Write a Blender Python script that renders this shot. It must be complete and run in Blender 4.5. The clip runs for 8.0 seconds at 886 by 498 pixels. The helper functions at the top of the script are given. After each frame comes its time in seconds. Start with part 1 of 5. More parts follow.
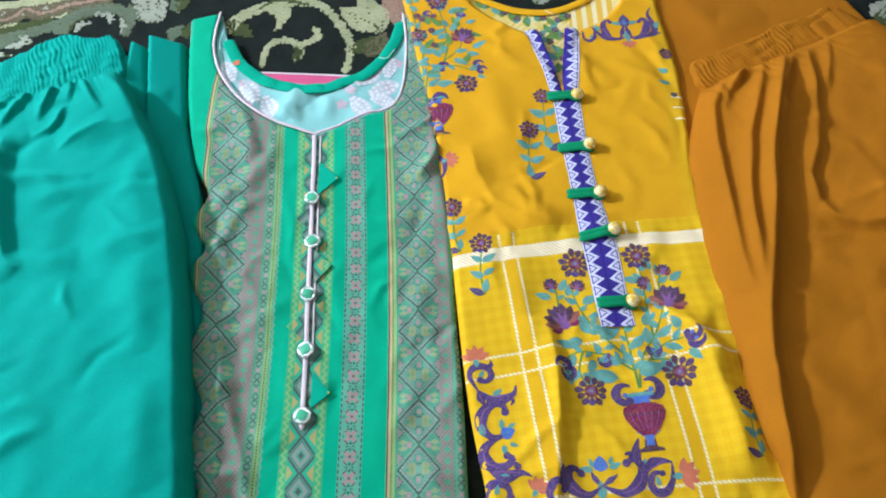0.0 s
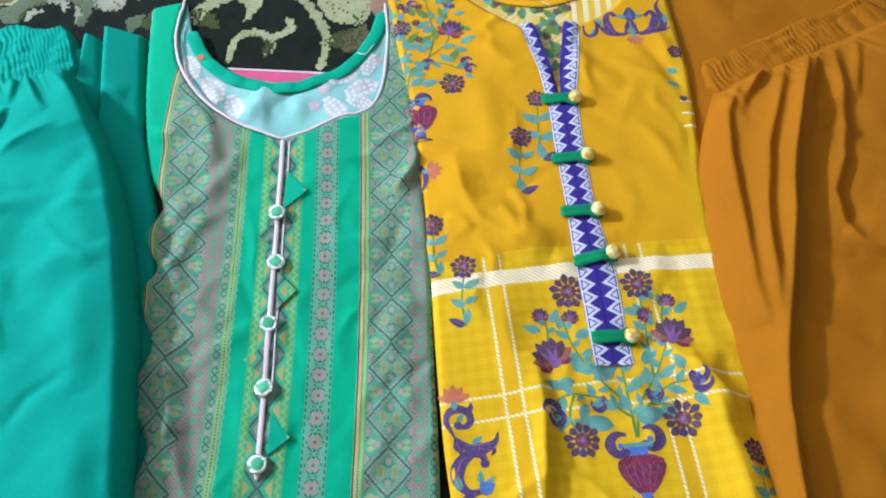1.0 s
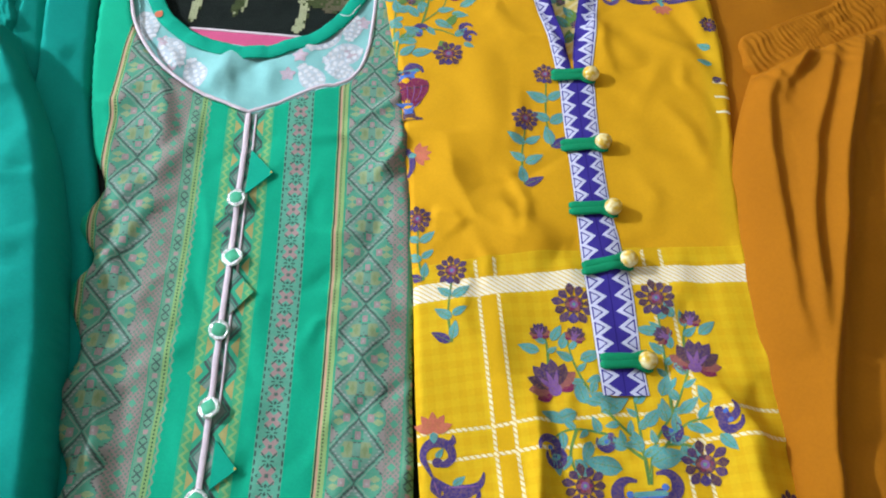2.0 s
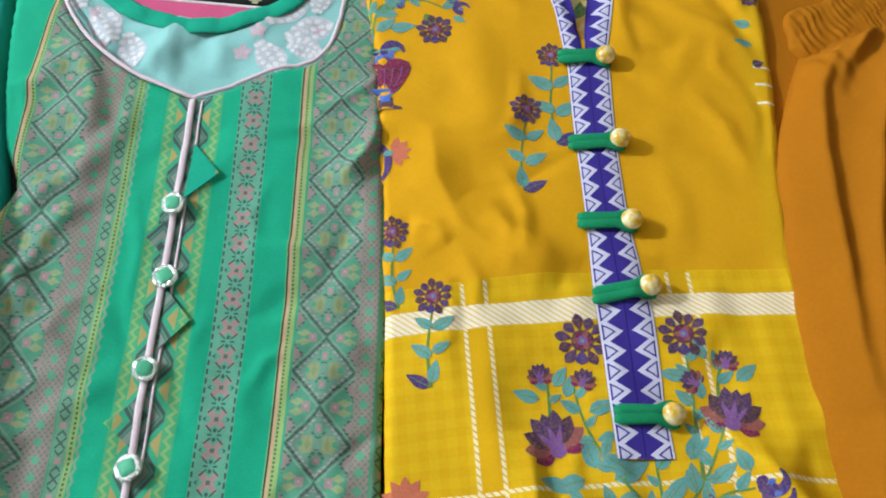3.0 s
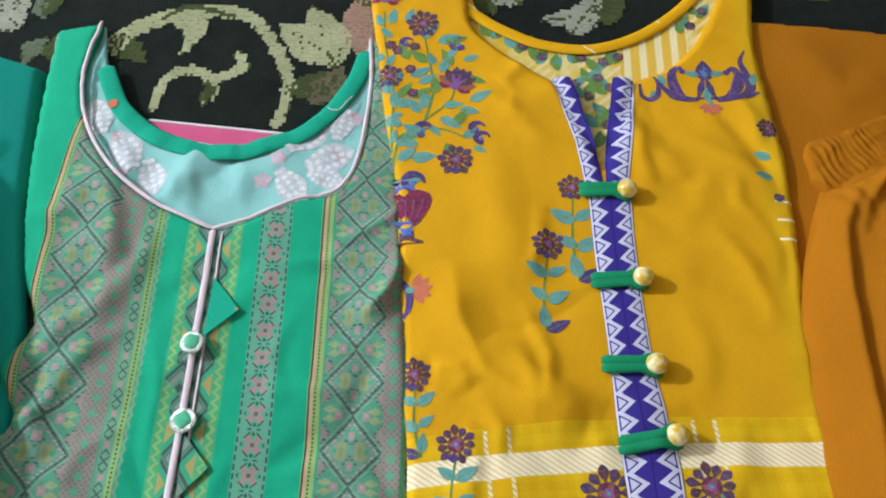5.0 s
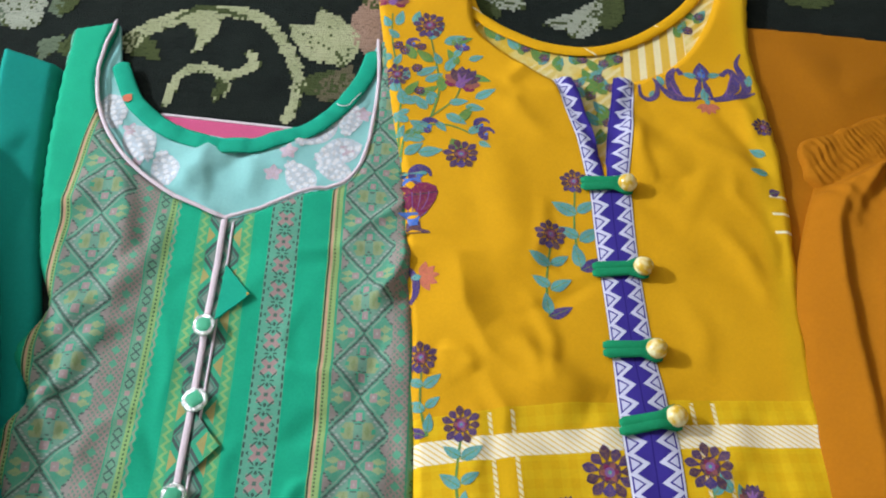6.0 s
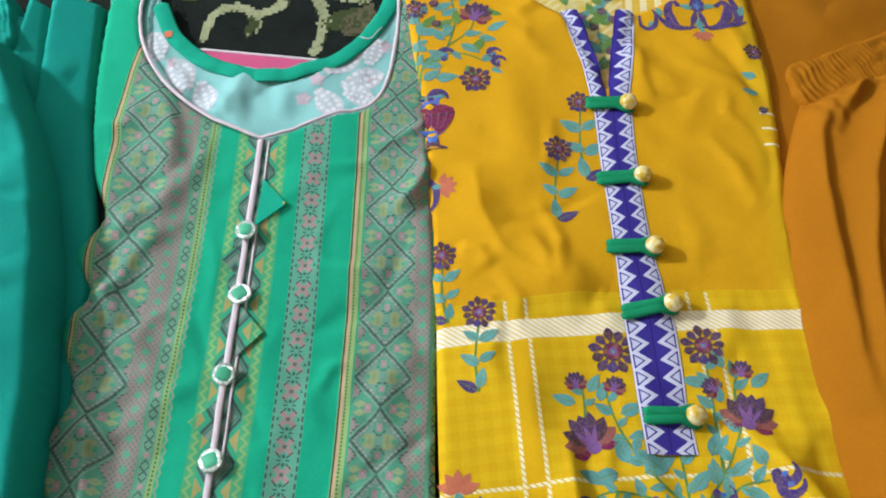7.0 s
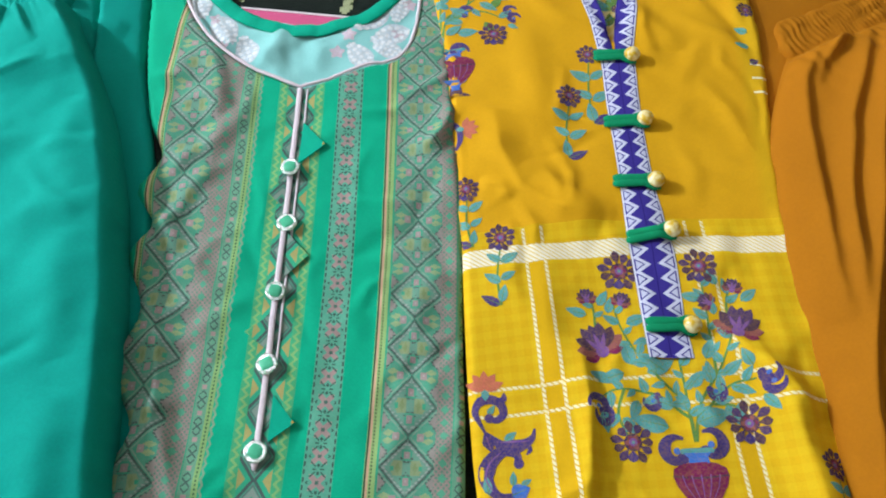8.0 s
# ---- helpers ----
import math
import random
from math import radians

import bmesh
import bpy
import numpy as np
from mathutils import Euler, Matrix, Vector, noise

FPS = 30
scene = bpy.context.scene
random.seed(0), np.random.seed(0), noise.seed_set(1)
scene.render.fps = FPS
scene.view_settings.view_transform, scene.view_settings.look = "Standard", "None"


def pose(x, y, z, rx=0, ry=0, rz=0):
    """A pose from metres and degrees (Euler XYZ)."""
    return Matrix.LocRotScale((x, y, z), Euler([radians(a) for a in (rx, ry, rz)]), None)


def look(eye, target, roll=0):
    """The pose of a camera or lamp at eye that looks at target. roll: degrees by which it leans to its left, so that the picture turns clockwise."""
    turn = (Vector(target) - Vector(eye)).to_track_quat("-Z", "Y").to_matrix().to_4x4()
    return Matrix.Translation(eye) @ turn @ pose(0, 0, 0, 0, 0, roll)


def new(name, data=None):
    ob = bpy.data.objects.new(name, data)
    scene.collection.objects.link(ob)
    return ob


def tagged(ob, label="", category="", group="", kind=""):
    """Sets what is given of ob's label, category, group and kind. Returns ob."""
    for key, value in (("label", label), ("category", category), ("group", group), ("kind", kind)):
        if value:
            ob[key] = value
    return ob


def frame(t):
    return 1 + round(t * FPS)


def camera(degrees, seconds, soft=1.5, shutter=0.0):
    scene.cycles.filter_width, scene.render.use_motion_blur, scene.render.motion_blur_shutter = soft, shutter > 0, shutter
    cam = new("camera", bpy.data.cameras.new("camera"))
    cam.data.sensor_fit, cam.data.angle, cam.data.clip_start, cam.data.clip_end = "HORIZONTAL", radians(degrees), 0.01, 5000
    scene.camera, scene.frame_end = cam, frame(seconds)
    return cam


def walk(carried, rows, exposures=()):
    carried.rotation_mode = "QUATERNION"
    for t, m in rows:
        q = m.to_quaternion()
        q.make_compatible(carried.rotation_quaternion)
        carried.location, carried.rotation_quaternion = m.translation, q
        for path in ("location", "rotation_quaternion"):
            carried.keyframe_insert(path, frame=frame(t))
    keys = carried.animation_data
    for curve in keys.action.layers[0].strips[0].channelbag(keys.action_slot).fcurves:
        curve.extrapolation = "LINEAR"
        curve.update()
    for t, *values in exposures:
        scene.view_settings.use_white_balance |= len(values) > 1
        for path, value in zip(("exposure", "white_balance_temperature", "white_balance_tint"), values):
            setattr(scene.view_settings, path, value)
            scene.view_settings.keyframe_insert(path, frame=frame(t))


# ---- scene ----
cam = camera(54.0, 8.0, soft=2.0)
PATH = [
    (0, (0.007, 0.115, 0.836), (-0.018, 1.144, -0.879), -2.4),
    (0.5, (0.018, 0.152, 0.815), (-0.016, 1.154, -0.915), -2.7),
    (1, (0.038, 0.209, 0.774), (-0.011, 1.186, -0.97), -3.1),
    (1.5, (0.044, 0.251, 0.73), (-0.006, 1.205, -1.027), -2.1),
    (3, (0.062, 0.38, 0.564), (-0.003, 1.262, -1.23), -1.8),
    (3.5, (0.057, 0.419, 0.55), (-0.006, 1.306, -1.241), -1.7),
    (4, (0.057, 0.44, 0.558), (-0.013, 1.359, -1.217), -2.0),
    (4.5, (0.051, 0.444, 0.579), (-0.02, 1.397, -1.178), -1.6),
    (5.8, (0.036, 0.423, 0.594), (-0.019, 1.435, -1.13), -0.3),
    (6, (0.035, 0.409, 0.593), (-0.019, 1.433, -1.124), 0.1),
    (6.5, (0.028, 0.373, 0.592), (-0.032, 1.383, -1.133), -0.3),
    (7, (0.033, 0.322, 0.62), (-0.043, 1.315, -1.114), -1.7),
    (7.5, (0.022, 0.282, 0.644), (-0.05, 1.253, -1.102), -1.6),
    (8, (0.011, 0.242, 0.672), (-0.05, 1.2, -1.082), -1.1),
]
walk(cam, [(t, look(eye, target, roll)) for t, eye, target, roll in PATH],
     exposures=[(0.0, 0.0, 6110, 13), (1.0, -0.03, 6150, 13), (1.7, -0.10, 6280, 13), (3.0, -0.27, 6700, 13), (4.5, -0.31, 6650, 13), (6.0, -0.28, 6700, 14), (7.0, -0.24, 6650, 12), (8.0, -0.17, 6500, 9)])

# ---- light: one bulb to the far left, in a closed pale room ----
world = bpy.data.worlds.new("room_air")
world.use_nodes = True
world.node_tree.nodes["Background"].inputs[0].default_value = (0.8, 0.9, 1.0, 1)
world.node_tree.nodes["Background"].inputs[1].default_value = 0.05
scene.world = world
lamp_data = bpy.data.lights.new("bulb_light", "POINT")
lamp_data.shadow_soft_size = 0.07
lamp_data.energy, lamp_data.color = 284.0, (0.89, 1.0, 1.16)
lamp = new("bulb_light", lamp_data)
lamp.location = (-2.15, 1.25, 1.45)


# ---- numbers and curves ----
def col(h):
    """Linear colour from a hex triple."""
    v = [int(h[i:i + 2], 16) / 255 for i in (0, 2, 4)]
    return tuple(c / 12.92 if c <= 0.04045 else ((c + 0.055) / 1.055) ** 2.4 for c in v) + (1.0,)


def curve(pts, n=8, closed=False):
    """Catmull-Rom through pts, n steps a span."""
    p = np.array(pts, float)
    k = len(p)
    out = []
    for i in range(k if closed else k - 1):
        if closed:
            a, b, c, d = p[(i - 1) % k], p[i], p[(i + 1) % k], p[(i + 2) % k]
        else:
            a, b, c, d = p[max(i - 1, 0)], p[i], p[i + 1], p[min(i + 2, k - 1)]
        for t in np.arange(n) / n:
            out.append(0.5 * (2 * b + (c - a) * t + (2 * a - 5 * b + 4 * c - d) * t * t + (3 * b - a - 3 * c + d) * t ** 3))
    if not closed:
        out.append(p[-1])
    return np.array(out)


def even(pts, step):
    """The same line in even steps."""
    p = np.array(pts, float)
    s = np.r_[0, np.cumsum(np.hypot(*np.diff(p, axis=0).T[:2]))]
    n = max(2, int(math.ceil(s[-1] / step)) + 1)
    q = np.linspace(0, s[-1], n)
    return np.stack([np.interp(q, s, p[:, i]) for i in range(p.shape[1])], 1)


def near(X, Y, pts):
    """Distance to a line, its signed side (right of the way is plus), and how far along (0 to 1)."""
    p = np.array(pts, float)
    best = np.full(X.shape, 1e9)
    side, along = np.zeros(X.shape), np.zeros(X.shape)
    seg = np.hypot(*np.diff(p, axis=0).T)
    s0, total = np.r_[0, np.cumsum(seg)], seg.sum()
    for i in range(len(p) - 1):
        d = p[i + 1] - p[i]
        L = seg[i] ** 2 + 1e-12
        t = np.clip(((X - p[i, 0]) * d[0] + (Y - p[i, 1]) * d[1]) / L, 0, 1)
        ex, ey = X - p[i, 0] - t * d[0], Y - p[i, 1] - t * d[1]
        r = np.hypot(ex, ey)
        m = r < best
        best = np.where(m, r, best)
        side = np.where(m, np.where(ex * d[1] - ey * d[0] > 0, r, -r), side)
        along = np.where(m, (s0[i] + t * seg[i]) / total, along)
    return best, side, along


def taper(a, e=0.25):
    return np.clip(np.minimum(a, 1 - a) / e, 0, 1) ** 0.7


def ridge(X, Y, pts, w, h, e=0.3):
    d, _, a = near(X, Y, pts)
    return h * np.exp(-(d / w) ** 2) * taper(a, e)


def pleat(X, Y, pts, long, short, h, e=0.2):
    """A fold that rises slowly from the right of its way and drops fast on the left."""
    _, s, a = near(X, Y, pts)
    s = -s
    return h * np.where(s < 0, np.exp(np.minimum(s, 0) / long), np.clip(1 - np.maximum(s, 0) / (short * 1.5), 0, 1) ** 1.3) * taper(a, e)


def ripple(X, Y, size, seed, n=6):
    rng = np.random.RandomState(seed)
    z = np.zeros(np.shape(X))
    for _ in range(n):
        a, f, ph = rng.uniform(0, 6.28), rng.uniform(0.6, 1.5) / size, rng.uniform(0, 6.28)
        z = z + np.sin((X * math.cos(a) + Y * math.sin(a)) * f * 6.28 + ph)
    return z / n


def crumple(X, Y, box, n, seed, lean, spread, h):
    """Many small soft creases strewn over box = x0, y0, x1, y1, mostly along lean (degrees)."""
    rng = random.Random(seed)
    z = np.zeros(np.shape(X))
    for _ in range(n):
        cx, cy = rng.uniform(box[0], box[2]), rng.uniform(box[1], box[3])
        a, le, k = radians(lean + rng.gauss(0, spread)), rng.uniform(0.02, 0.06), rng.uniform(0.4, 1.0) * rng.choice((-0.7, 1, 1))
        dx, dy, b = le * math.cos(a), le * math.sin(a), rng.uniform(-0.012, 0.012)
        z = z + ridge(X, Y, [(cx - dx, cy - dy), (cx - b * math.sin(a), cy + b * math.cos(a)), (cx + dx, cy + dy)], rng.uniform(0.005, 0.011), h * k, 0.45)
    return z


class Field:
    """A height function sampled once on a fine raster and read back between its points."""

    def __init__(self, zf, x0, y0, x1, y1, step=0.002, soft=1):
        self.x0, self.y0, self.step = x0, y0, step
        self.nx, self.ny = int((x1 - x0) / step) + 2, int((y1 - y0) / step) + 2
        X, Y = np.meshgrid(x0 + np.arange(self.nx) * step, y0 + np.arange(self.ny) * step)
        z = zf(X, Y)
        for _ in range(soft):
            p = np.pad(z, 1, mode="edge")
            z = (p[:-2, 1:-1] + p[2:, 1:-1] + p[1:-1, :-2] + p[1:-1, 2:] + 4 * p[1:-1, 1:-1]) / 8
        self.z = z

    def __call__(self, X, Y):
        u = np.clip((np.asarray(X) - self.x0) / self.step, 0, self.nx - 1.001)
        v = np.clip((np.asarray(Y) - self.y0) / self.step, 0, self.ny - 1.001)
        i, j = u.astype(int), v.astype(int)
        a, b, z = u - i, v - j, self.z
        return (z[j, i] * (1 - a) + z[j, i + 1] * a) * (1 - b) + (z[j + 1, i] * (1 - a) + z[j + 1, i + 1] * a) * b


def inside(X, Y, poly):
    r = np.zeros(X.shape, bool)
    q = np.roll(poly, -1, axis=0)
    for (x0, y0), (x1, y1) in zip(poly, q):
        if y0 != y1:
            r ^= ((y0 > Y) != (y1 > Y)) & (X < (x1 - x0) * (Y - y0) / (y1 - y0) + x0)
    return r


# ---- nodes ----
class Sock:
    """A number socket with arithmetic."""

    def __init__(self, tree, out):
        self.tree, self.out = tree, out

    def do(self, op, b=None, c=None):
        n = self.tree.nodes.new("ShaderNodeMath")
        n.operation = op
        for i, v in enumerate((self, b, c)):
            if isinstance(v, Sock):
                self.tree.links.new(v.out, n.inputs[i])
            elif v is not None:
                n.inputs[i].default_value = v
        return Sock(self.tree, n.outputs[0])

    def __add__(self, b): return self.do("ADD", b)
    def __sub__(self, b): return self.do("SUBTRACT", b)
    def __mul__(self, b): return self.do("MULTIPLY", b)
    def __truediv__(self, b): return self.do("DIVIDE", b)
    def lt(self, b): return self.do("LESS_THAN", b)
    def gt(self, b): return self.do("GREATER_THAN", b)
    def mag(self): return self.do("ABSOLUTE")
    def fr(self): return self.do("FRACT")
    def pp(self, b): return self.do("PINGPONG", b)
    def mx(self, b): return self.do("MAXIMUM", b)
    def mn(self, b): return self.do("MINIMUM", b)
    def flip(self): return self.do("MULTIPLY_ADD", -1.0, 1.0)
    def between(self, a, b): return self.gt(a) * self.lt(b)


class Mat:
    """A node material in the making."""

    def __init__(self, name, rough=0.85, metal=0.0):
        self.m = bpy.data.materials.new(name)
        self.m.use_nodes = True
        self.t = self.m.node_tree
        self.b = self.t.nodes["Principled BSDF"]
        self.b.inputs["Roughness"].default_value = rough
        self.b.inputs["Metallic"].default_value = metal
        self.b.inputs["Specular IOR Level"].default_value = 0.12
        self.tc = self.t.nodes.new("ShaderNodeTexCoord")

    def uv(self):
        s = self.t.nodes.new("ShaderNodeSeparateXYZ")
        self.t.links.new(self.tc.outputs["UV"], s.inputs[0])
        return Sock(self.t, s.outputs[0]), Sock(self.t, s.outputs[1])

    def xyz(self):
        s = self.t.nodes.new("ShaderNodeSeparateXYZ")
        self.t.links.new(self.tc.outputs["Object"], s.inputs[0])
        return [Sock(self.t, o) for o in s.outputs]

    def noise(self, scale, detail=3.0, stretch=None):
        n = self.t.nodes.new("ShaderNodeTexNoise")
        n.inputs["Scale"].default_value, n.inputs["Detail"].default_value = scale, detail
        if stretch:
            mp = self.t.nodes.new("ShaderNodeMapping")
            mp.inputs["Scale"].default_value = stretch
            self.t.links.new(self.tc.outputs["Object"], mp.inputs[0])
            self.t.links.new(mp.outputs[0], n.inputs["Vector"])
        else:
            self.t.links.new(self.tc.outputs["Object"], n.inputs["Vector"])
        return Sock(self.t, n.outputs[0])

    def rgb(self, h):
        n = self.t.nodes.new("ShaderNodeRGB")
        n.outputs[0].default_value = col(h)
        return n.outputs[0]

    def mix(self, a, b, f, blend="MIX"):
        n = self.t.nodes.new("ShaderNodeMix")
        n.data_type, n.blend_type = "RGBA", blend
        for v, i in ((a, 6), (b, 7)):
            if isinstance(v, str):
                n.inputs[i].default_value = col(v)
            else:
                self.t.links.new(v, n.inputs[i])
        if isinstance(f, Sock):
            self.t.links.new(f.out, n.inputs[0])
        else:
            n.inputs[0].default_value = f
        return n.outputs[2]

    def vary(self, c, amount=0.25, scale=9.0, fine=420.0):
        """Cloudy wear and fine grain over a colour."""
        k = (self.noise(scale, 4.0) - 0.5) * amount + (self.noise(fine, 2.0) - 0.5) * (amount * 0.9) + 1.0
        n = self.t.nodes.new("ShaderNodeVectorMath")
        n.operation = "SCALE"
        self.t.links.new(c, n.inputs[0])
        self.t.links.new(k.out, n.inputs["Scale"])
        return n.outputs[0]

    def bump(self, h, strength=0.3, dist=0.0006):
        n = self.t.nodes.new("ShaderNodeBump")
        n.inputs["Strength"].default_value, n.inputs["Distance"].default_value = strength, dist
        self.t.links.new(h.out, n.inputs["Height"])
        self.t.links.new(n.outputs[0], self.b.inputs["Normal"])

    def weave(self, pitch=0.0011, strength=0.25):
        x, y, _ = self.xyz()
        h = (x / pitch * 6.283).do("SINE") * (y / pitch * 6.283).do("SINE") + self.noise(300.0, 3.0) * 1.8 + self.noise(55.0, 4.0) * 5.0
        self.bump(h, strength, 0.0005)

    def done(self, c):
        self.t.links.new(c, self.b.inputs["Base Color"])
        return self.m


def cloth(name, h, amount=0.22, pitch=0.0011, rough=0.85):
    k = Mat(name, rough)
    k.weave(pitch)
    return k.done(k.vary(k.rgb(h), amount))


def plain(name, h, rough=0.5, metal=0.0, amount=0.2):
    k = Mat(name, rough, metal)
    k.bump(k.noise(500.0), 0.15, 0.0003)
    return k.done(k.vary(k.rgb(h), amount, 40.0))


def ink(name, h):
    """Dye printed on the cloth, worn a little through to the weave."""
    k = Mat(name, 0.85)
    k.weave(0.0011, 0.25)
    return k.done(k.vary(k.mix(k.rgb(h), "b88c30", (k.noise(520.0, 3.0) - 0.42).mx(0.0).mn(0.25)), 0.6, 90.0, 700.0))


GREEN, DARK, PINK = "0ca37c", "465750", "a88c88"


def diamonds(k, c, u, v, mid, half, p):
    """A woven column of stepped lozenges with blossoms inside and leaf pairs between."""
    us, vs = (u - mid).do("SNAP", 0.0009) / half, v.do("SNAP", 0.0009)
    a, y = us.mag(), (vs / p + 0.5).fr() * 2.0 - 1.0
    b = y.mag()
    d, far = a + b, b.flip()
    teeth = (vs / 0.0027).fr().lt(0.60)
    wear = k.noise(420.0, 2.0)
    # ground between the lozenges: blossom, pair of leaves, stepped corner triangle
    body = k.mix("30a17c", "5a9c82", k.noise(260.0, 2.0))
    body = k.mix(body, "9cab76", ((a - 0.72).mag() / 0.23 + (far - 0.13).mag() / 0.12).lt(1.0))
    body = k.mix(body, "8fa878", ((a - 0.78).mag() / 0.16 + (far - 0.16).mag() / 0.05).lt(1.0))
    body = k.mix(body, "ab8c8c", (a - 0.43).mag().mx(far * 0.95).lt(0.125))
    body = k.mix(body, "b9a9a4", (a - 0.43).mag().mx(far).lt(0.035))
    tri = (far - 0.53).mag() * 0.95 - a.do("MULTIPLY_ADD", -1.0, 1.0).do("MULTIPLY_ADD", -1.0, 0.30)
    body = k.mix(body, "9c8a86", tri.lt(0.0) * a.gt(0.70))
    body = k.mix(body, "44524e", tri.mag().lt(0.045) * a.gt(0.70) * teeth)
    body = k.mix(body, "86a690", (d - 1.085).mag().lt(0.035))
    # inside: two roses on the axis, two mustard blossoms beside it
    fill = k.mix("4ea184", "7f9a8a", wear)
    fill = k.mix(fill, "94a070", ((a - 0.36) / 0.21).mag().mx(b / 0.25).lt(1.0) * (a + b * 0.6).lt(0.60))
    fill = k.mix(fill, "84945e", ((a - 0.30).mag() / 0.10 + b / 0.20).lt(1.0))
    fill = k.mix(fill, "2da67e", (a - 0.50).mag().mx(b).lt(0.075))
    fill = k.mix(fill, "3aa37f", a.mx((b - 0.43).mag()).lt(0.19))
    fill = k.mix(fill, "a98a8c", a.mx((b - 0.43).mag()).lt(0.125))
    fill = k.mix(fill, "bda9a4", a.mx((b - 0.43).mag()).lt(0.035))
    fill = k.mix(fill, "46544f", (b - a * 0.85 - 0.165).mag().lt(0.05) * a.lt(0.25) * teeth)
    fill = k.mix(fill, "6f8f80", d.between(0.76, 0.90))
    fill = k.mix(fill, "a9aba4", (d - 0.83).mag().lt(0.045) * teeth)
    body = k.mix(body, fill, d.lt(0.95))
    body = k.mix(body, "374140", (d - 0.95).mag().lt(0.055) * teeth.mx(0.70))
    body = k.mix(body, "8b9288", (k.noise(900.0, 2.0) - 0.42).mx(0.0).mn(0.35) * 1.1)
    body = k.mix(body, "56705f", k.noise(30.0, 3.0) * 0.40)
    return k.mix(c, body, a.lt(1.0))


def net(k, c, u, v, a, b):
    lines = ((u + v * 0.9) / 0.0042).fr().lt(0.42).mx(((u - v * 0.9) / 0.0042).fr().lt(0.42))
    g = k.mix("64836f", "9c827e", (lines * k.noise(600.0, 2.0) * 1.7).mn(1.0))
    mid = (a + b) / 2
    g = k.mix(g, "579d7e", ((u - mid).mag() / 0.0036 + v.pp(0.0055) / 0.0036).lt(1.0))
    return k.mix(c, g, u.between(a, b))


def small_orn(k, c, u, v, a, b):
    mid = (a + b) / 2
    w, q = (u - mid).mag(), v.pp(0.011)
    e = (q - 0.011).mag()
    g = k.mix("4c9a76", "7c9a84", k.noise(500.0, 2.0))
    g = k.mix(g, "4a625a", (w - q).mag().lt(0.0009) * w.mx(q).lt(0.0036))
    g = k.mix(g, PINK, w.mx(e).lt(0.0019))
    g = k.mix(g, "4a625a", (w - e + 0.0035).mag().lt(0.0008) * w.lt(0.003))
    return k.mix(c, g, u.between(a, b))


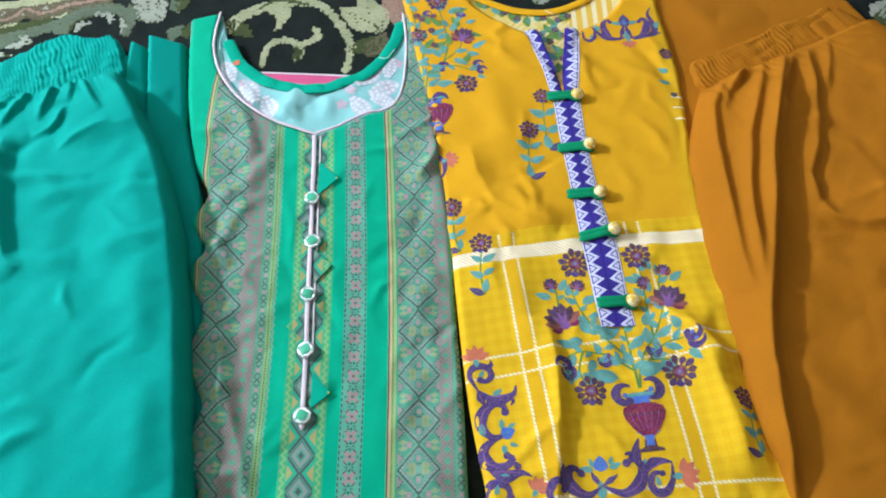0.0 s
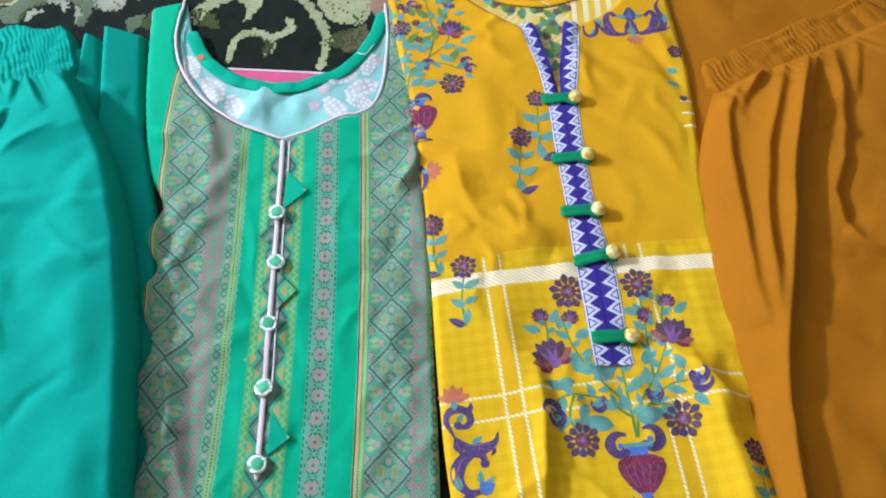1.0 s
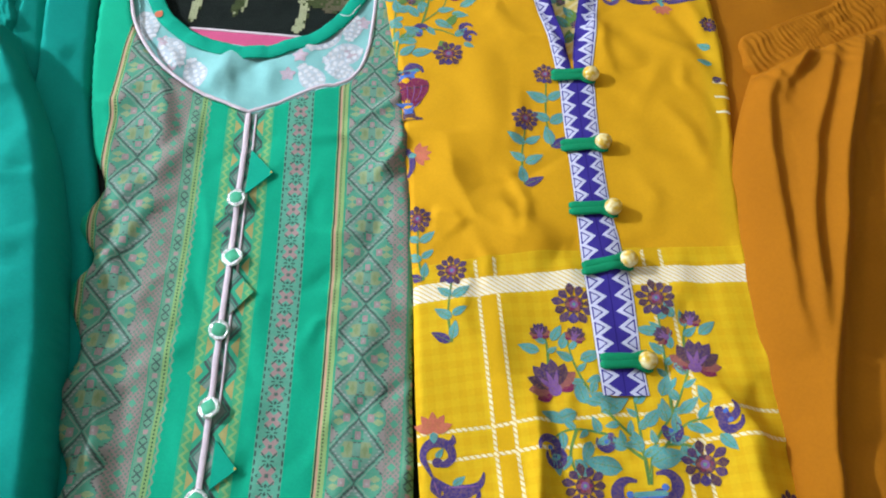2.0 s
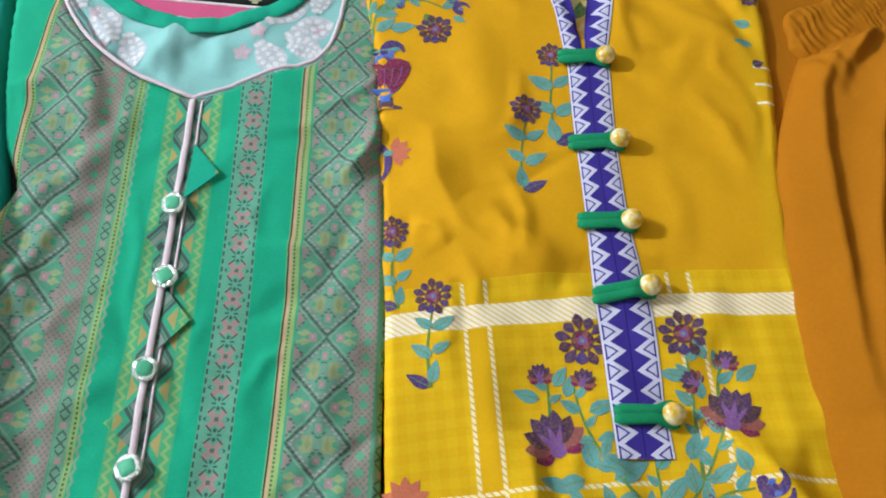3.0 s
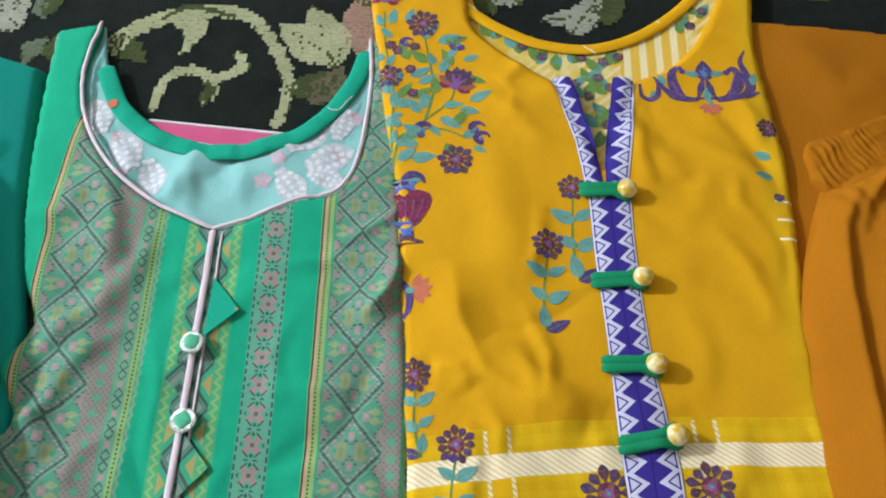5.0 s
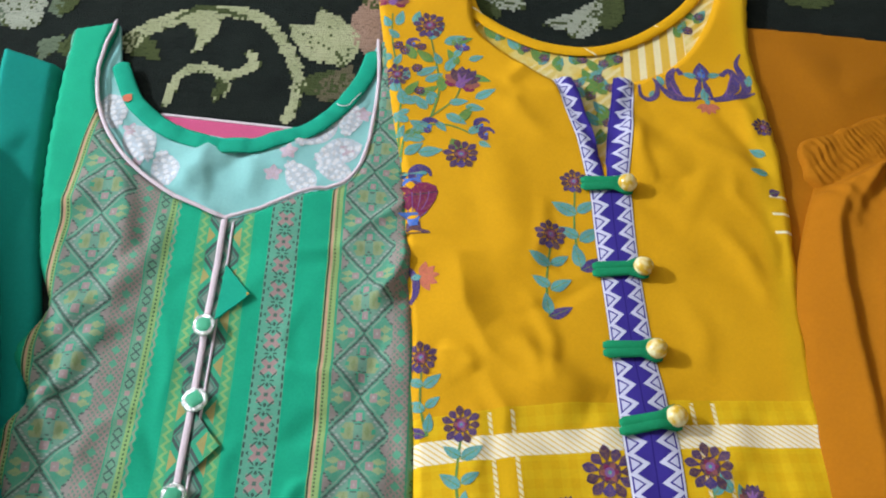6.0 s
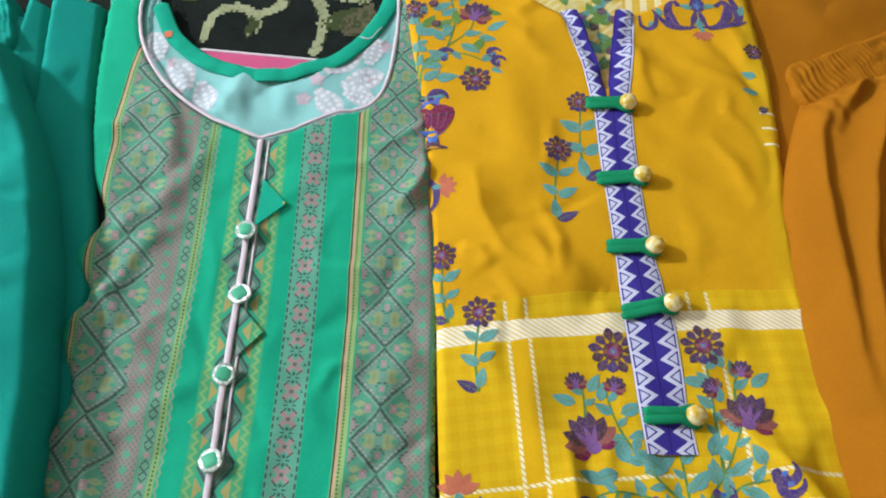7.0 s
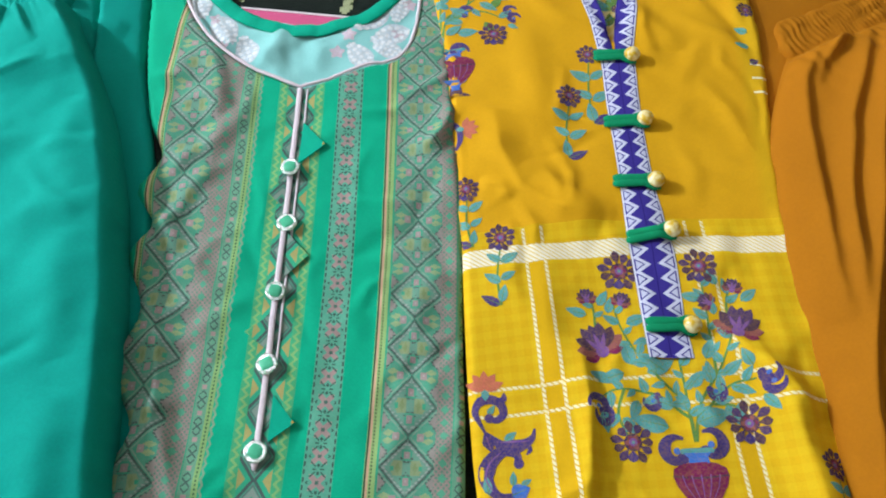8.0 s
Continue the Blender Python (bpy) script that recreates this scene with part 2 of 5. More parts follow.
def kurta_green_mat():
    k = Mat("striped_woven_cotton", 0.85)
    u, v = k.uv()
    c = k.rgb(GREEN)
    # dotted strip at the shoulder's outer edge
    c = k.mix(c, "5fa38a", u.lt(-0.330))
    c = k.mix(c, DARK, u.between(-0.3298, -0.3285) * (v / 0.005).fr().lt(0.6))
    for s, e, dark, rose in ((-0.290, -0.283, -0.2895, -0.2875), (-0.075, -0.066, -0.0745, -0.0725)):
        c = k.mix(c, "8fae6e", u.between(s, e))
        c = k.mix(c, "3b4038", u.between(dark, dark + 0.0013))
        c = k.mix(c, "c79f82", u.between(rose - 0.0005, rose + 0.0013))
        c = k.mix(c, "4a5a3e", u.between(rose + 0.0022, rose + 0.0036) * (v / 0.0028).fr().lt(0.55))
    c = k.mix(c, "3c9c76", u.between(-0.283, -0.198))
    c = k.mix(c, "3c9c76", u.gt(-0.066))
    c = diamonds(k, c, u, v - 0.0133, -0.2575, 0.0245, 0.051)
    c = diamonds(k, c, u, v - 0.002, -0.0435, 0.0215, 0.0487)
    c = net(k, c, u, v, -0.233, -0.214)
    c = net(k, c, u, v, -0.022, -0.009)
    c = small_orn(k, c, u, v, -0.213, -0.2035)
    c = small_orn(k, c, u, v, -0.008, 0.003)
    c = k.mix(c, "486457", u.between(0.004, 0.011) * ((u * 1.2 + v.pp(0.0045)) / 0.0036).fr().lt(0.4))
    c = k.mix(c, "86a86a", u.between(-0.2035, -0.1985))
    c = k.mix(c, "3f5a40", u.between(-0.2018, -0.2004) * (v / 0.0032).fr().lt(0.55))
    c = k.mix(c, "7d9c80", (u - v.pp(0.004) * 0.5).between(-0.1985, -0.1966))
    # centre band of lozenges with yellow corners, and its zigzag borders
    a, b = (u + 0.1575).mag() / 0.0135, v.pp(0.018) / 0.018
    d = a + b
    g = k.mix("4e9278", "7f8f84", (d - 0.55).mag().lt(0.17))
    g = k.mix(g, "4a5a58", d.lt(0.22))
    g = k.mix(g, "37a27c", d.gt(1.12))
    g = k.mix(g, "a49c62", d.gt(1.5))
    g = k.mix(g, "4b5c57", (d - 1.05).mag().lt(0.11))
    g = k.mix(g, "5d7069", (d - 0.8).mag().lt(0.05))
    c = k.mix(c, g, a.lt(1.0))
    for m in (-0.1745, -0.1395):
        c = k.mix(c, "4aa472", (u - m).mag().lt(0.0042))
        c = k.mix(c, "7fad6e", (u - m - v.pp(0.004) + 0.002).mag().lt(0.0014))
    # rose band with dashed edges
    w, q = (u + 0.110).mag(), v.pp(0.0105)
    c = k.mix(c, k.mix("4aa183", "6aa08a", k.noise(500.0, 2.0)), w.lt(0.0118))
    c = k.mix(c, "43564e", w.between(0.0100, 0.0114) * (v / 0.0062).fr().lt(0.62))
    c = k.mix(c, "a08682", (w - q).mag().lt(0.0030) * w.mx(q).lt(0.0064))
    c = k.mix(c, "4d6a5e", w.mx(q).lt(0.0014))
    h = q.do("SUBTRACT", 0.0105).mag()
    c = k.mix(c, "3d5a50", (w - h).mag().lt(0.0008) * w.mx(h).between(0.0022, 0.0064))
    c = k.mix(c, "3d5a50", w.mn(h).lt(0.0006) * w.mx(h).between(0.0016, 0.0046))
    c = k.mix(c, "3d5a50", (w + q).between(0.0074, 0.0088) * w.mn(q).lt(0.0012))
    k.weave(0.0012, 0.3)
    return k.done(k.vary(c, 0.30, 26.0, 650.0))


def kurta_yellow_mat():
    k = Mat("printed_yellow_cotton", 0.82)
    u, v = k.uv()
    x, y, _ = k.xyz()
    c = k.mix("d69b10", "dba31a", k.noise(6.0, 3.0))
    chk = (u / 0.0125).fr().lt(0.5) + (v / 0.0125).fr().lt(0.5)
    pl = k.mix(k.rgb("d9a814"), k.rgb("dfb61c"), chk * 0.42 + k.noise(30.0) * 0.3)
    pl = k.mix(pl, "d2a312", (u - 0.063).mag().lt(0.0075) + ((u - 0.2055).mag().lt(0.007)))
    c = k.mix(c, pl, v.lt(0.026))
    c = k.mix(c, "d8ad1a", (((x - 0.262) / 0.012).mx(0.0).mn(1.0)) * v.gt(0.026) * 0.6)
    tw = ((u * 0.8 + v) / 0.0042).fr().lt(0.68)
    thin = (v + 0.119).mag().lt(0.0014).mx((v + 0.141).mag().lt(0.0014)).mx((v + 0.272).mag().lt(0.0014)).mx((v + 0.294).mag().lt(0.0014))
    thin = thin.mx((u - 0.0555).mag().lt(0.0014)).mx((u - 0.0715).mag().lt(0.0014)).mx((u - 0.198).mag().lt(0.0014)).mx((u - 0.213).mag().lt(0.0014))
    thin = thin * v.lt(0.024) * ((u + v) / 0.0046).fr().lt(0.72)
    c = k.mix(c, "ebe0ba", thin * 0.85)
    c = k.mix(c, k.mix("e6c873", "efe4cc", tw), v.mag().lt(0.0082))
    ticks = x.between(0.276, 0.30) * y.gt(0.78) * y.lt(0.83) * (y / 0.017).fr().lt(0.13)
    c = k.mix(c, "eee3c0", ticks)
    k.weave(0.0011, 0.25)
    return k.done(k.vary(c, 0.16, 14.0, 500.0))


def placket_mat():
    k = Mat("zigzag_braid", 0.8)
    u, v = k.uv()
    a = u.mag()
    tri = v.pp(0.00695) / 0.00695
    c = k.mix("382d86", "41358f", k.noise(60.0))
    c = k.mix(c, "2c2270", a.lt(0.025))
    e = a - 0.15 - tri * 0.54
    c = k.mix(c, "cfcfe2", e.between(0.0, 0.27))
    c = k.mix(c, "c9c9de", e.gt(0.37) * a.lt(0.84))
    c = k.mix(c, "d9d8e4", a.gt(0.905))
    c = k.mix(c, "6a5c3a", a.gt(0.985))
    k.weave(0.0009, 0.3)
    return k.done(k.vary(c, 0.2, 30.0, 800.0))


def carpet_mat(name, h, h2, amount=0.5):
    k = Mat(name, 1.0)
    rib = k.noise(1.0, 3.0, (90.0, 420.0, 60.0))
    c = k.mix(h, h2, k.noise(45.0, 4.0))
    k.bump(rib + k.noise(700.0, 2.0), 0.9, 0.003)
    return k.done(k.vary(c, amount, 20.0, 260.0))


def facing_mat():
    k = Mat("aqua_facing", 0.9)
    k.weave(0.0009, 0.3)
    return k.done(k.vary(k.mix("93cbc6", "82bfba", k.noise(30.0)), 0.16))


def facing_yellow_mat():
    k = Mat("pale_yellow_facing", 0.9)
    u, v = k.uv()
    x, y, _ = k.xyz()
    c = k.mix("ded08c", "d8b23c", ((k.noise(45.0) - 0.4) * 5.0).mx(0.0).mn(1.0))
    c = k.mix(c, "e4d296", ((x - y) / 0.011).fr().lt(0.4) * k.noise(25.0).gt(0.45))
    c = k.mix(c, k.mix("ddb548", "e6d8a8", ((x * 1.0) / 0.014).fr().lt(0.45)), x.between(0.165, 0.225))
    k.weave(0.0011, 0.3)
    return k.done(k.vary(c, 0.2))


def binding_yellow_mat():
    k = Mat("yellow_binding_cloth", 0.85)
    x, y, _ = k.xyz()
    c = k.mix("e0a714", "efe3bd", ((x * 0.7 + y) / 0.026).fr().lt(0.07) * k.noise(25.0).gt(0.56))
    k.weave(0.0011, 0.3)
    return k.done(k.vary(c, 0.2))


def pearl_mat():
    k = Mat("marbled_pearl", 0.22)
    k.b.inputs["Specular IOR Level"].default_value = 0.6
    k.b.inputs["Coat Weight"].default_value = 0.4
    n = (k.noise(150.0, 2.0) - 0.40) * 4.0
    return k.done(k.mix("d6ab28", "efe6b4", n.mx(0.0).mn(1.0)))


def foil_mat():
    k = Mat("crumpled_silver_foil", 0.22, 0.85)
    k.b.inputs["Specular IOR Level"].default_value = 0.6
    k.bump(k.noise(420.0, 3.0), 1.0, 0.003)
    return k.done(k.vary(k.rgb("eef1ee"), 0.35, 300.0, 900.0))


MAT = {
    "green": cloth("green_cotton", "069585"),
    "green_dark": cloth("green_binding_cotton", "0a9f80"),
    "orange": cloth("orange_cotton", "aa690f", 0.2),
    "kg": kurta_green_mat(), "ky": kurta_yellow_mat(), "placket": placket_mat(),
    "facing": facing_mat(), "facing_y": facing_yellow_mat(), "bind_y": binding_yellow_mat(),
    "pipe": cloth("lilac_piping", "d9c9ce", 0.25, 0.0008), "pearl": pearl_mat(),
    "silver": foil_mat(), "gem": plain("green_enamel", "4fb088", 0.35),
    "cord": cloth("green_cord", "118a5c", 0.3, 0.0007),
    "indigo": ink("indigo_dye", "463a76"), "purple": ink("purple_dye", "4c3962"), "plum": ink("plum_dye", "4e374e"), "violet": ink("violet_dye", "7d5596"),
    "rust": ink("rust_dye", "8f5352"), "teal": ink("teal_dye", "559c9a"), "blue": ink("blue_dye", "3c6fc0"),
    "olive": ink("olive_dye", "5c8a48"), "red": ink("coral_dye", "c86f58"), "wine": ink("wine_dye", "7a2350"),
    "white_ink": ink("white_dye", "d8dce0"), "rose_ink": ink("rose_dye", "c4b3bf"), "lav": ink("lavender_dye", "bac6ce"),
    "ycorner": ink("mustard_thread", "c9a548"),
    "carpet": carpet_mat("black_carpet_pile", "161b18", "262d28"), "cream": carpet_mat("cream_carpet_pile", "c0c29a", "989e74", 0.4),
    "moss": carpet_mat("olive_carpet_pile", "566038", "3f4a2c", 0.4), "sage": carpet_mat("sage_carpet_pile", "717e68", "5a6750", 0.35), "taupe": carpet_mat("taupe_carpet_pile", "786f56", "5e5843", 0.4),
    "pearlgrey": carpet_mat("pale_carpet_pile", "b4b8a8", "8f957f", 0.3), "blush": carpet_mat("blush_carpet_pile", "b0917e", "957a68", 0.3),
    "card": plain("pink_card", "c9577e", 0.45), "card_edge": plain("white_card_edge", "e5d8da", 0.5),
    "wall": plain("wall_paint", "bab6ae", 0.8), "ceil": plain("ceiling_paint", "bcbab4", 0.9),
}


# ---- mesh builders ----
def obj(name, verts, faces, mats, parent=None, uv=None, index=None, smooth=True, label=""):
    me = bpy.data.meshes.new(name)
    me.from_pydata([tuple(map(float, v)) for v in verts], [], [tuple(map(int, f)) for f in faces])
    for m in (mats if isinstance(mats, (list, tuple)) else [mats]):
        me.materials.append(m)
    if index is not None:
        me.polygons.foreach_set("material_index", np.array(index, np.int32))
    if uv is not None:
        lay = me.uv_layers.new(name="UVMap")
        vi = np.zeros(len(me.loops), np.int32)
        me.loops.foreach_get("vertex_index", vi)
        lay.data.foreach_set("uv", np.array(uv, np.float32)[vi].ravel())
    me.polygons.foreach_set("use_smooth", np.full(len(me.polygons), smooth))
    me.update()
    ob = new(name, me)
    if parent:
        ob.parent = parent
    if label:
        ob["label"] = label
    return ob


def thing(name, label, category, group="", kind=""):
    return tagged(new(name), label, category, group, kind)


def sheet(name, poly, zf, mat, parent=None, step=0.003, uvf=None, floor=0.0, label=""):
    """A piece of cloth over the outline poly: a fine grid on zf, with its rim turned down to the floor height."""
    poly = np.array(poly, float)
    lo, hi = poly.min(0) - step, poly.max(0) + step
    nx, ny = int((hi[0] - lo[0]) / step) + 2, int((hi[1] - lo[1]) / step) + 2
    X, Y = np.meshgrid(lo[0] + np.arange(nx) * step, lo[1] + np.arange(ny) * step)
    keep = inside(X[:-1, :-1] + step / 2, Y[:-1, :-1] + step / 2, poly)
    idx = np.arange(nx * ny).reshape(ny, nx)
    q = np.stack([idx[:-1, :-1], idx[:-1, 1:], idx[1:, 1:], idx[1:, :-1]], -1)[keep]
    used = np.unique(q)
    remap = np.full(nx * ny, -1)
    remap[used] = np.arange(len(used))
    q = remap[q]
    P = np.stack([X.ravel()[used], Y.ravel()[used]], 1)
    e = np.concatenate([q[:, [i, (i + 1) % 4]] for i in range(4)])
    key = np.sort(e, 1) @ np.array([len(P) + 1, 1])
    _, first, n = np.unique(key, return_index=True, return_counts=True)
    rim = e[first[n == 1]]
    rv = np.unique(rim)
    # draw the rim on to the outline
    closed = np.vstack([poly, poly[:1]])
    best, at = np.full(len(rv), 1e9), P[rv].copy()
    for a, b in zip(closed[:-1], closed[1:]):
        d = b - a
        t = np.clip(((P[rv] - a) @ d) / (d @ d + 1e-12), 0, 1)
        f = a + t[:, None] * d
        r = np.hypot(*(P[rv] - f).T)
        m = r < best
        best[m], at[m] = r[m], f[m]
    P[rv] = at
    z = zf(P[:, 0], P[:, 1])
    V = np.column_stack([P, z])
    back = np.full(len(P), -1)
    back[rv] = len(P) + np.arange(len(rv))
    V2 = np.vstack([V, np.column_stack([P[rv], np.full(len(rv), floor)])])
    F = [tuple(f) for f in q] + [(b, a, back[a], back[b]) for a, b in rim]
    uv = None
    if uvf:
        uv = np.column_stack(uvf(V2[:, 0], V2[:, 1]))
    return obj(name, V2, F, mat, parent, uv, label=label)


def rimmed(poly, r, shut=True):
    """Rounded shoulder towards the outline: 0 at the rim, 1 at r and further in."""
    closed = np.vstack([poly, poly[:1]]) if shut else np.array(poly, float)

    def f(X, Y):
        d = np.clip(near(X, Y, closed)[0] / r, 0, 1)
        return np.sqrt(1 - (1 - d) ** 2)
    return f


def tube(name, pts, r, mat, parent=None, flat=1.0, n=8, label="", step=0.004):
    """A cord along 3D points, capped; flat squeezes it in height."""
    p = even(pts, step)
    V, F = [], []
    for i, c in enumerate(p):
        d = p[min(i + 1, len(p) - 1)] - p[max(i - 1, 0)]
        d /= np.linalg.norm(d) + 1e-12
        s = np.cross(d, (0, 0, 1))
        s /= np.linalg.norm(s) + 1e-12
        w = np.cross(s, d)
        k = r * (0.55 if i in (0, len(p) - 1) else 1.0)
        for j in range(n):
            a = 6.2832 * j / n
            V.append(c + s * k * math.cos(a) + w * k * flat * math.sin(a))
    for i in range(len(p) - 1):
        for j in range(n):
            a, b = i * n + j, i * n + (j + 1) % n
            F.append((a, b, b + n, a + n))
    F += [tuple(range(n))[::-1], tuple(range(len(V) - n, len(V)))]
    return obj(name, V, F, mat, parent, label=label)


z_yellow, Y_POLY = None, None


class Motif:
    """Printed or tufted shapes laid on a height field, gathered into one mesh."""

    def __init__(self, zf, lift=0.0004, grain=0.003, fuzz=0.0):
        self.zf, self.lift, self.grain, self.fuzz = zf, lift, grain, fuzz
        self.v, self.f, self.i, self.m, self.level = [], [], [], [], 0

    def slot(self, mat):
        if mat not in self.m:
            self.m.append(mat)
        return self.m.index(mat)

    def put(self, pts, faces, mat):
        self.level += 1
        p = np.array(pts, float)
        if self.fuzz:
            p = p + np.column_stack([ripple(p[:, 0], p[:, 1], 0.012, 5), ripple(p[:, 0], p[:, 1], 0.010, 6)]) * self.fuzz
        z = self.zf(p[:, 0], p[:, 1]) + self.lift + (0.00006 if self.fuzz else 0.000014) * self.level
        o, s = len(self.v), self.slot(mat)
        self.v += list(np.column_stack([p, z]))
        for f in faces:
            self.f.append(tuple(o + k for k in f))
            self.i.append(s)
        return self

    def blob(self, outline, mat):
        """A filled outline that its middle can see."""
        o = np.array(outline, float)
        c = o.mean(0)
        rings = max(1, int(math.ceil(np.hypot(*(o - c).T).max() / self.grain)))
        n = len(o)
        pts = [c]
        for k in range(1, rings + 1):
            pts += list(c + (o - c) * k / rings)
        F = [(0, 1 + j, 1 + (j + 1) % n) for j in range(n)]
        for k in range(rings - 1):
            for j in range(n):
                a, b = 1 + k * n + j, 1 + k * n + (j + 1) % n
                F.append((a, a + n, b + n, b))
        return self.put(pts, F, mat)

    def band(self, pts, w0, w1, mat, mid=None):
        """A ribbon that goes from width w0 over mid to w1."""
        p = even(curve(pts, 6) if len(pts) > 2 else np.array(pts, float), self.grain * 0.8)
        n = len(p)
        d = np.gradient(p, axis=0)
        d /= np.hypot(*d.T)[:, None] + 1e-12
        s = np.column_stack([d[:, 1], -d[:, 0]])
        t = np.linspace(0, 1, n)
        w = np.interp(t, [0, 0.5, 1], [w0, mid, w1]) if mid is not None else w0 + (w1 - w0) * t
        P = np.vstack([p - s * w[:, None] / 2, p, p + s * w[:, None] / 2])
        F = []
        for i in range(n - 1):
            for r in (0, n):
                F.append((r + i, r + n + i, r + n + i + 1, r + i + 1))
        return self.put(P, F, mat)

    def make(self, name, parent=None, label=""):
        if self.zf is z_yellow:
            # the print ends with the cloth
            mid = np.array([np.mean([self.v[k] for k in f], 0) for f in self.f])
            keep = inside(mid[:, 0], mid[:, 1], Y_POLY)
            self.f, self.i = [f for f, k in zip(self.f, keep) if k], [i for i, k in zip(self.i, keep) if k]
        if self.fuzz:
            return self.knots(name, parent, label)
        return obj(name, self.v, self.f, self.m, parent, index=self.i, label=label)

    def knots(self, name, parent, label):
        """The shapes worked in small woven knots, with stepped, uneven edges."""
        cx, cy, rng, cells = 0.0026, 0.0034, random.Random(len(self.f)), {}
        P = np.array(self.v)[:, :2]
        for f, m in zip(self.f, self.i):
            q = P[list(f)]
            i0, j0 = np.floor(q.min(0) / (cx, cy)).astype(int)
            i1, j1 = np.ceil(q.max(0) / (cx, cy)).astype(int)
            I, J = np.meshgrid(np.arange(i0, i1 + 1), np.arange(j0, j1 + 1))
            hit = inside((I + 0.5) * cx, (J + 0.5) * cy, q)
            for key in zip(I[hit].tolist(), J[hit].tolist()):
                cells[key] = m
        ring8 = [(p, q) for p in (-1, 0, 1) for q in (-1, 0, 1) if p or q]
        for _ in range(2):
            for i, j in sorted({(i + p, j + q) for i, j in cells for p, q in ring8} - set(cells)):
                near8 = [cells[i + p, j + q] for p, q in ring8 if (i + p, j + q) in cells]
                if len(near8) > 4:
                    cells[i, j] = near8[0]
        shade = self.slot(MAT["moss"])
        V, F, idx = [], [], []
        for (i, j), m in sorted(cells.items()):
            edge = (i + 1, j) not in cells or (i, j - 1) not in cells
            if edge and rng.random() < 0.06:
                continue
            o, h = len(V), self.lift + rng.uniform(0, 0.0003)
            x, y = i * cx, j * cy + rng.uniform(-0.0004, 0.0004)
            z = float(self.zf(np.array([x]), np.array([y]))[0]) + h
            V += [(x, y, z), (x + cx, y, z), (x + cx, y + cy, z), (x, y + cy, z)]
            F.append((o, o + 1, o + 2, o + 3))
            idx.append(shade if edge and rng.random() < 0.22 else m)
        return obj(name, V, F, self.m, parent, index=idx, label=label)


def ring(c, r, n=14, squash=1.0):
    a = np.arange(n) * 6.2832 / n
    return np.column_stack([c[0] + r * np.cos(a), c[1] + r * squash * np.sin(a)])


def drop(c, length, width, ang, n=6, bias=0.8):
    """A pointed leaf outline that starts at c and runs along ang (degrees)."""
    t = np.linspace(0, 1, n + 1)
    w = width / 2 * np.sin(np.pi * t ** bias) ** 0.9
    a = radians(ang)
    d, s = np.array([math.cos(a), math.sin(a)]), np.array([-math.sin(a), math.cos(a)])
    up = [np.array(c) + d * length * k + s * x for k, x in zip(t, w)]
    dn = [np.array(c) + d * length * k - s * x for k, x in zip(t[1:-1], w[1:-1])]
    return np.array(up + dn[::-1])


# ---- the room ----
def slab(name, x0, y0, z0, x1, y1, z1, mat, label, category):
    V = [(x, y, z) for z in (z0, z1) for y in (y0, y1) for x in (x0, x1)]
    F = [(0, 2, 3, 1), (4, 5, 7, 6), (0, 1, 5, 4), (2, 6, 7, 3), (0, 4, 6, 2), (1, 3, 7, 5)]
    return tagged(obj(name, V, F, mat, smooth=False), label, category, kind="structure")


slab("floor", -2.7, -1.9, -0.10, 2.4, 2.9, -0.012, MAT["taupe"], "plain floor under the carpet", "floor")
slab("wall_north", -2.7, 2.9, -0.1, 2.4, 3.0, 2.7, MAT["wall"], "plain pale painted wall", "wall")
slab("wall_south", -2.7, -2.0, -0.1, 2.4, -1.9, 2.7, MAT["wall"], "plain pale painted wall", "wall")
slab("wall_west", -2.8, -1.9, -0.1, -2.7, 2.9, 2.7, MAT["wall"], "plain pale painted wall", "wall")
slab("wall_east", 2.4, -1.9, -0.1, 2.5, 2.9, 2.7, MAT["wall"], "plain pale painted wall", "wall")
slab("ceiling", -2.7, -1.9, 2.6, 2.4, 2.9, 2.7, MAT["ceil"], "plain white ceiling", "ceiling")

# ---- carpet ----
carpet = thing("carpet", "black carpet with cream and olive leafy scrolls, under the clothes", "carpet")


def z_carpet(X, Y):
    return 0.0002 * ripple(X, Y, 0.05, 11)


sheet("ground_weave", [(-1.3, -0.6), (1.3, -0.6), (1.3, 1.7), (-1.3, 1.7)], z_carpet, MAT["carpet"], carpet, step=0.016, floor=-0.0115)


def tuft():
    return Motif(z_carpet, 0.0006, 0.005, 0.0022)


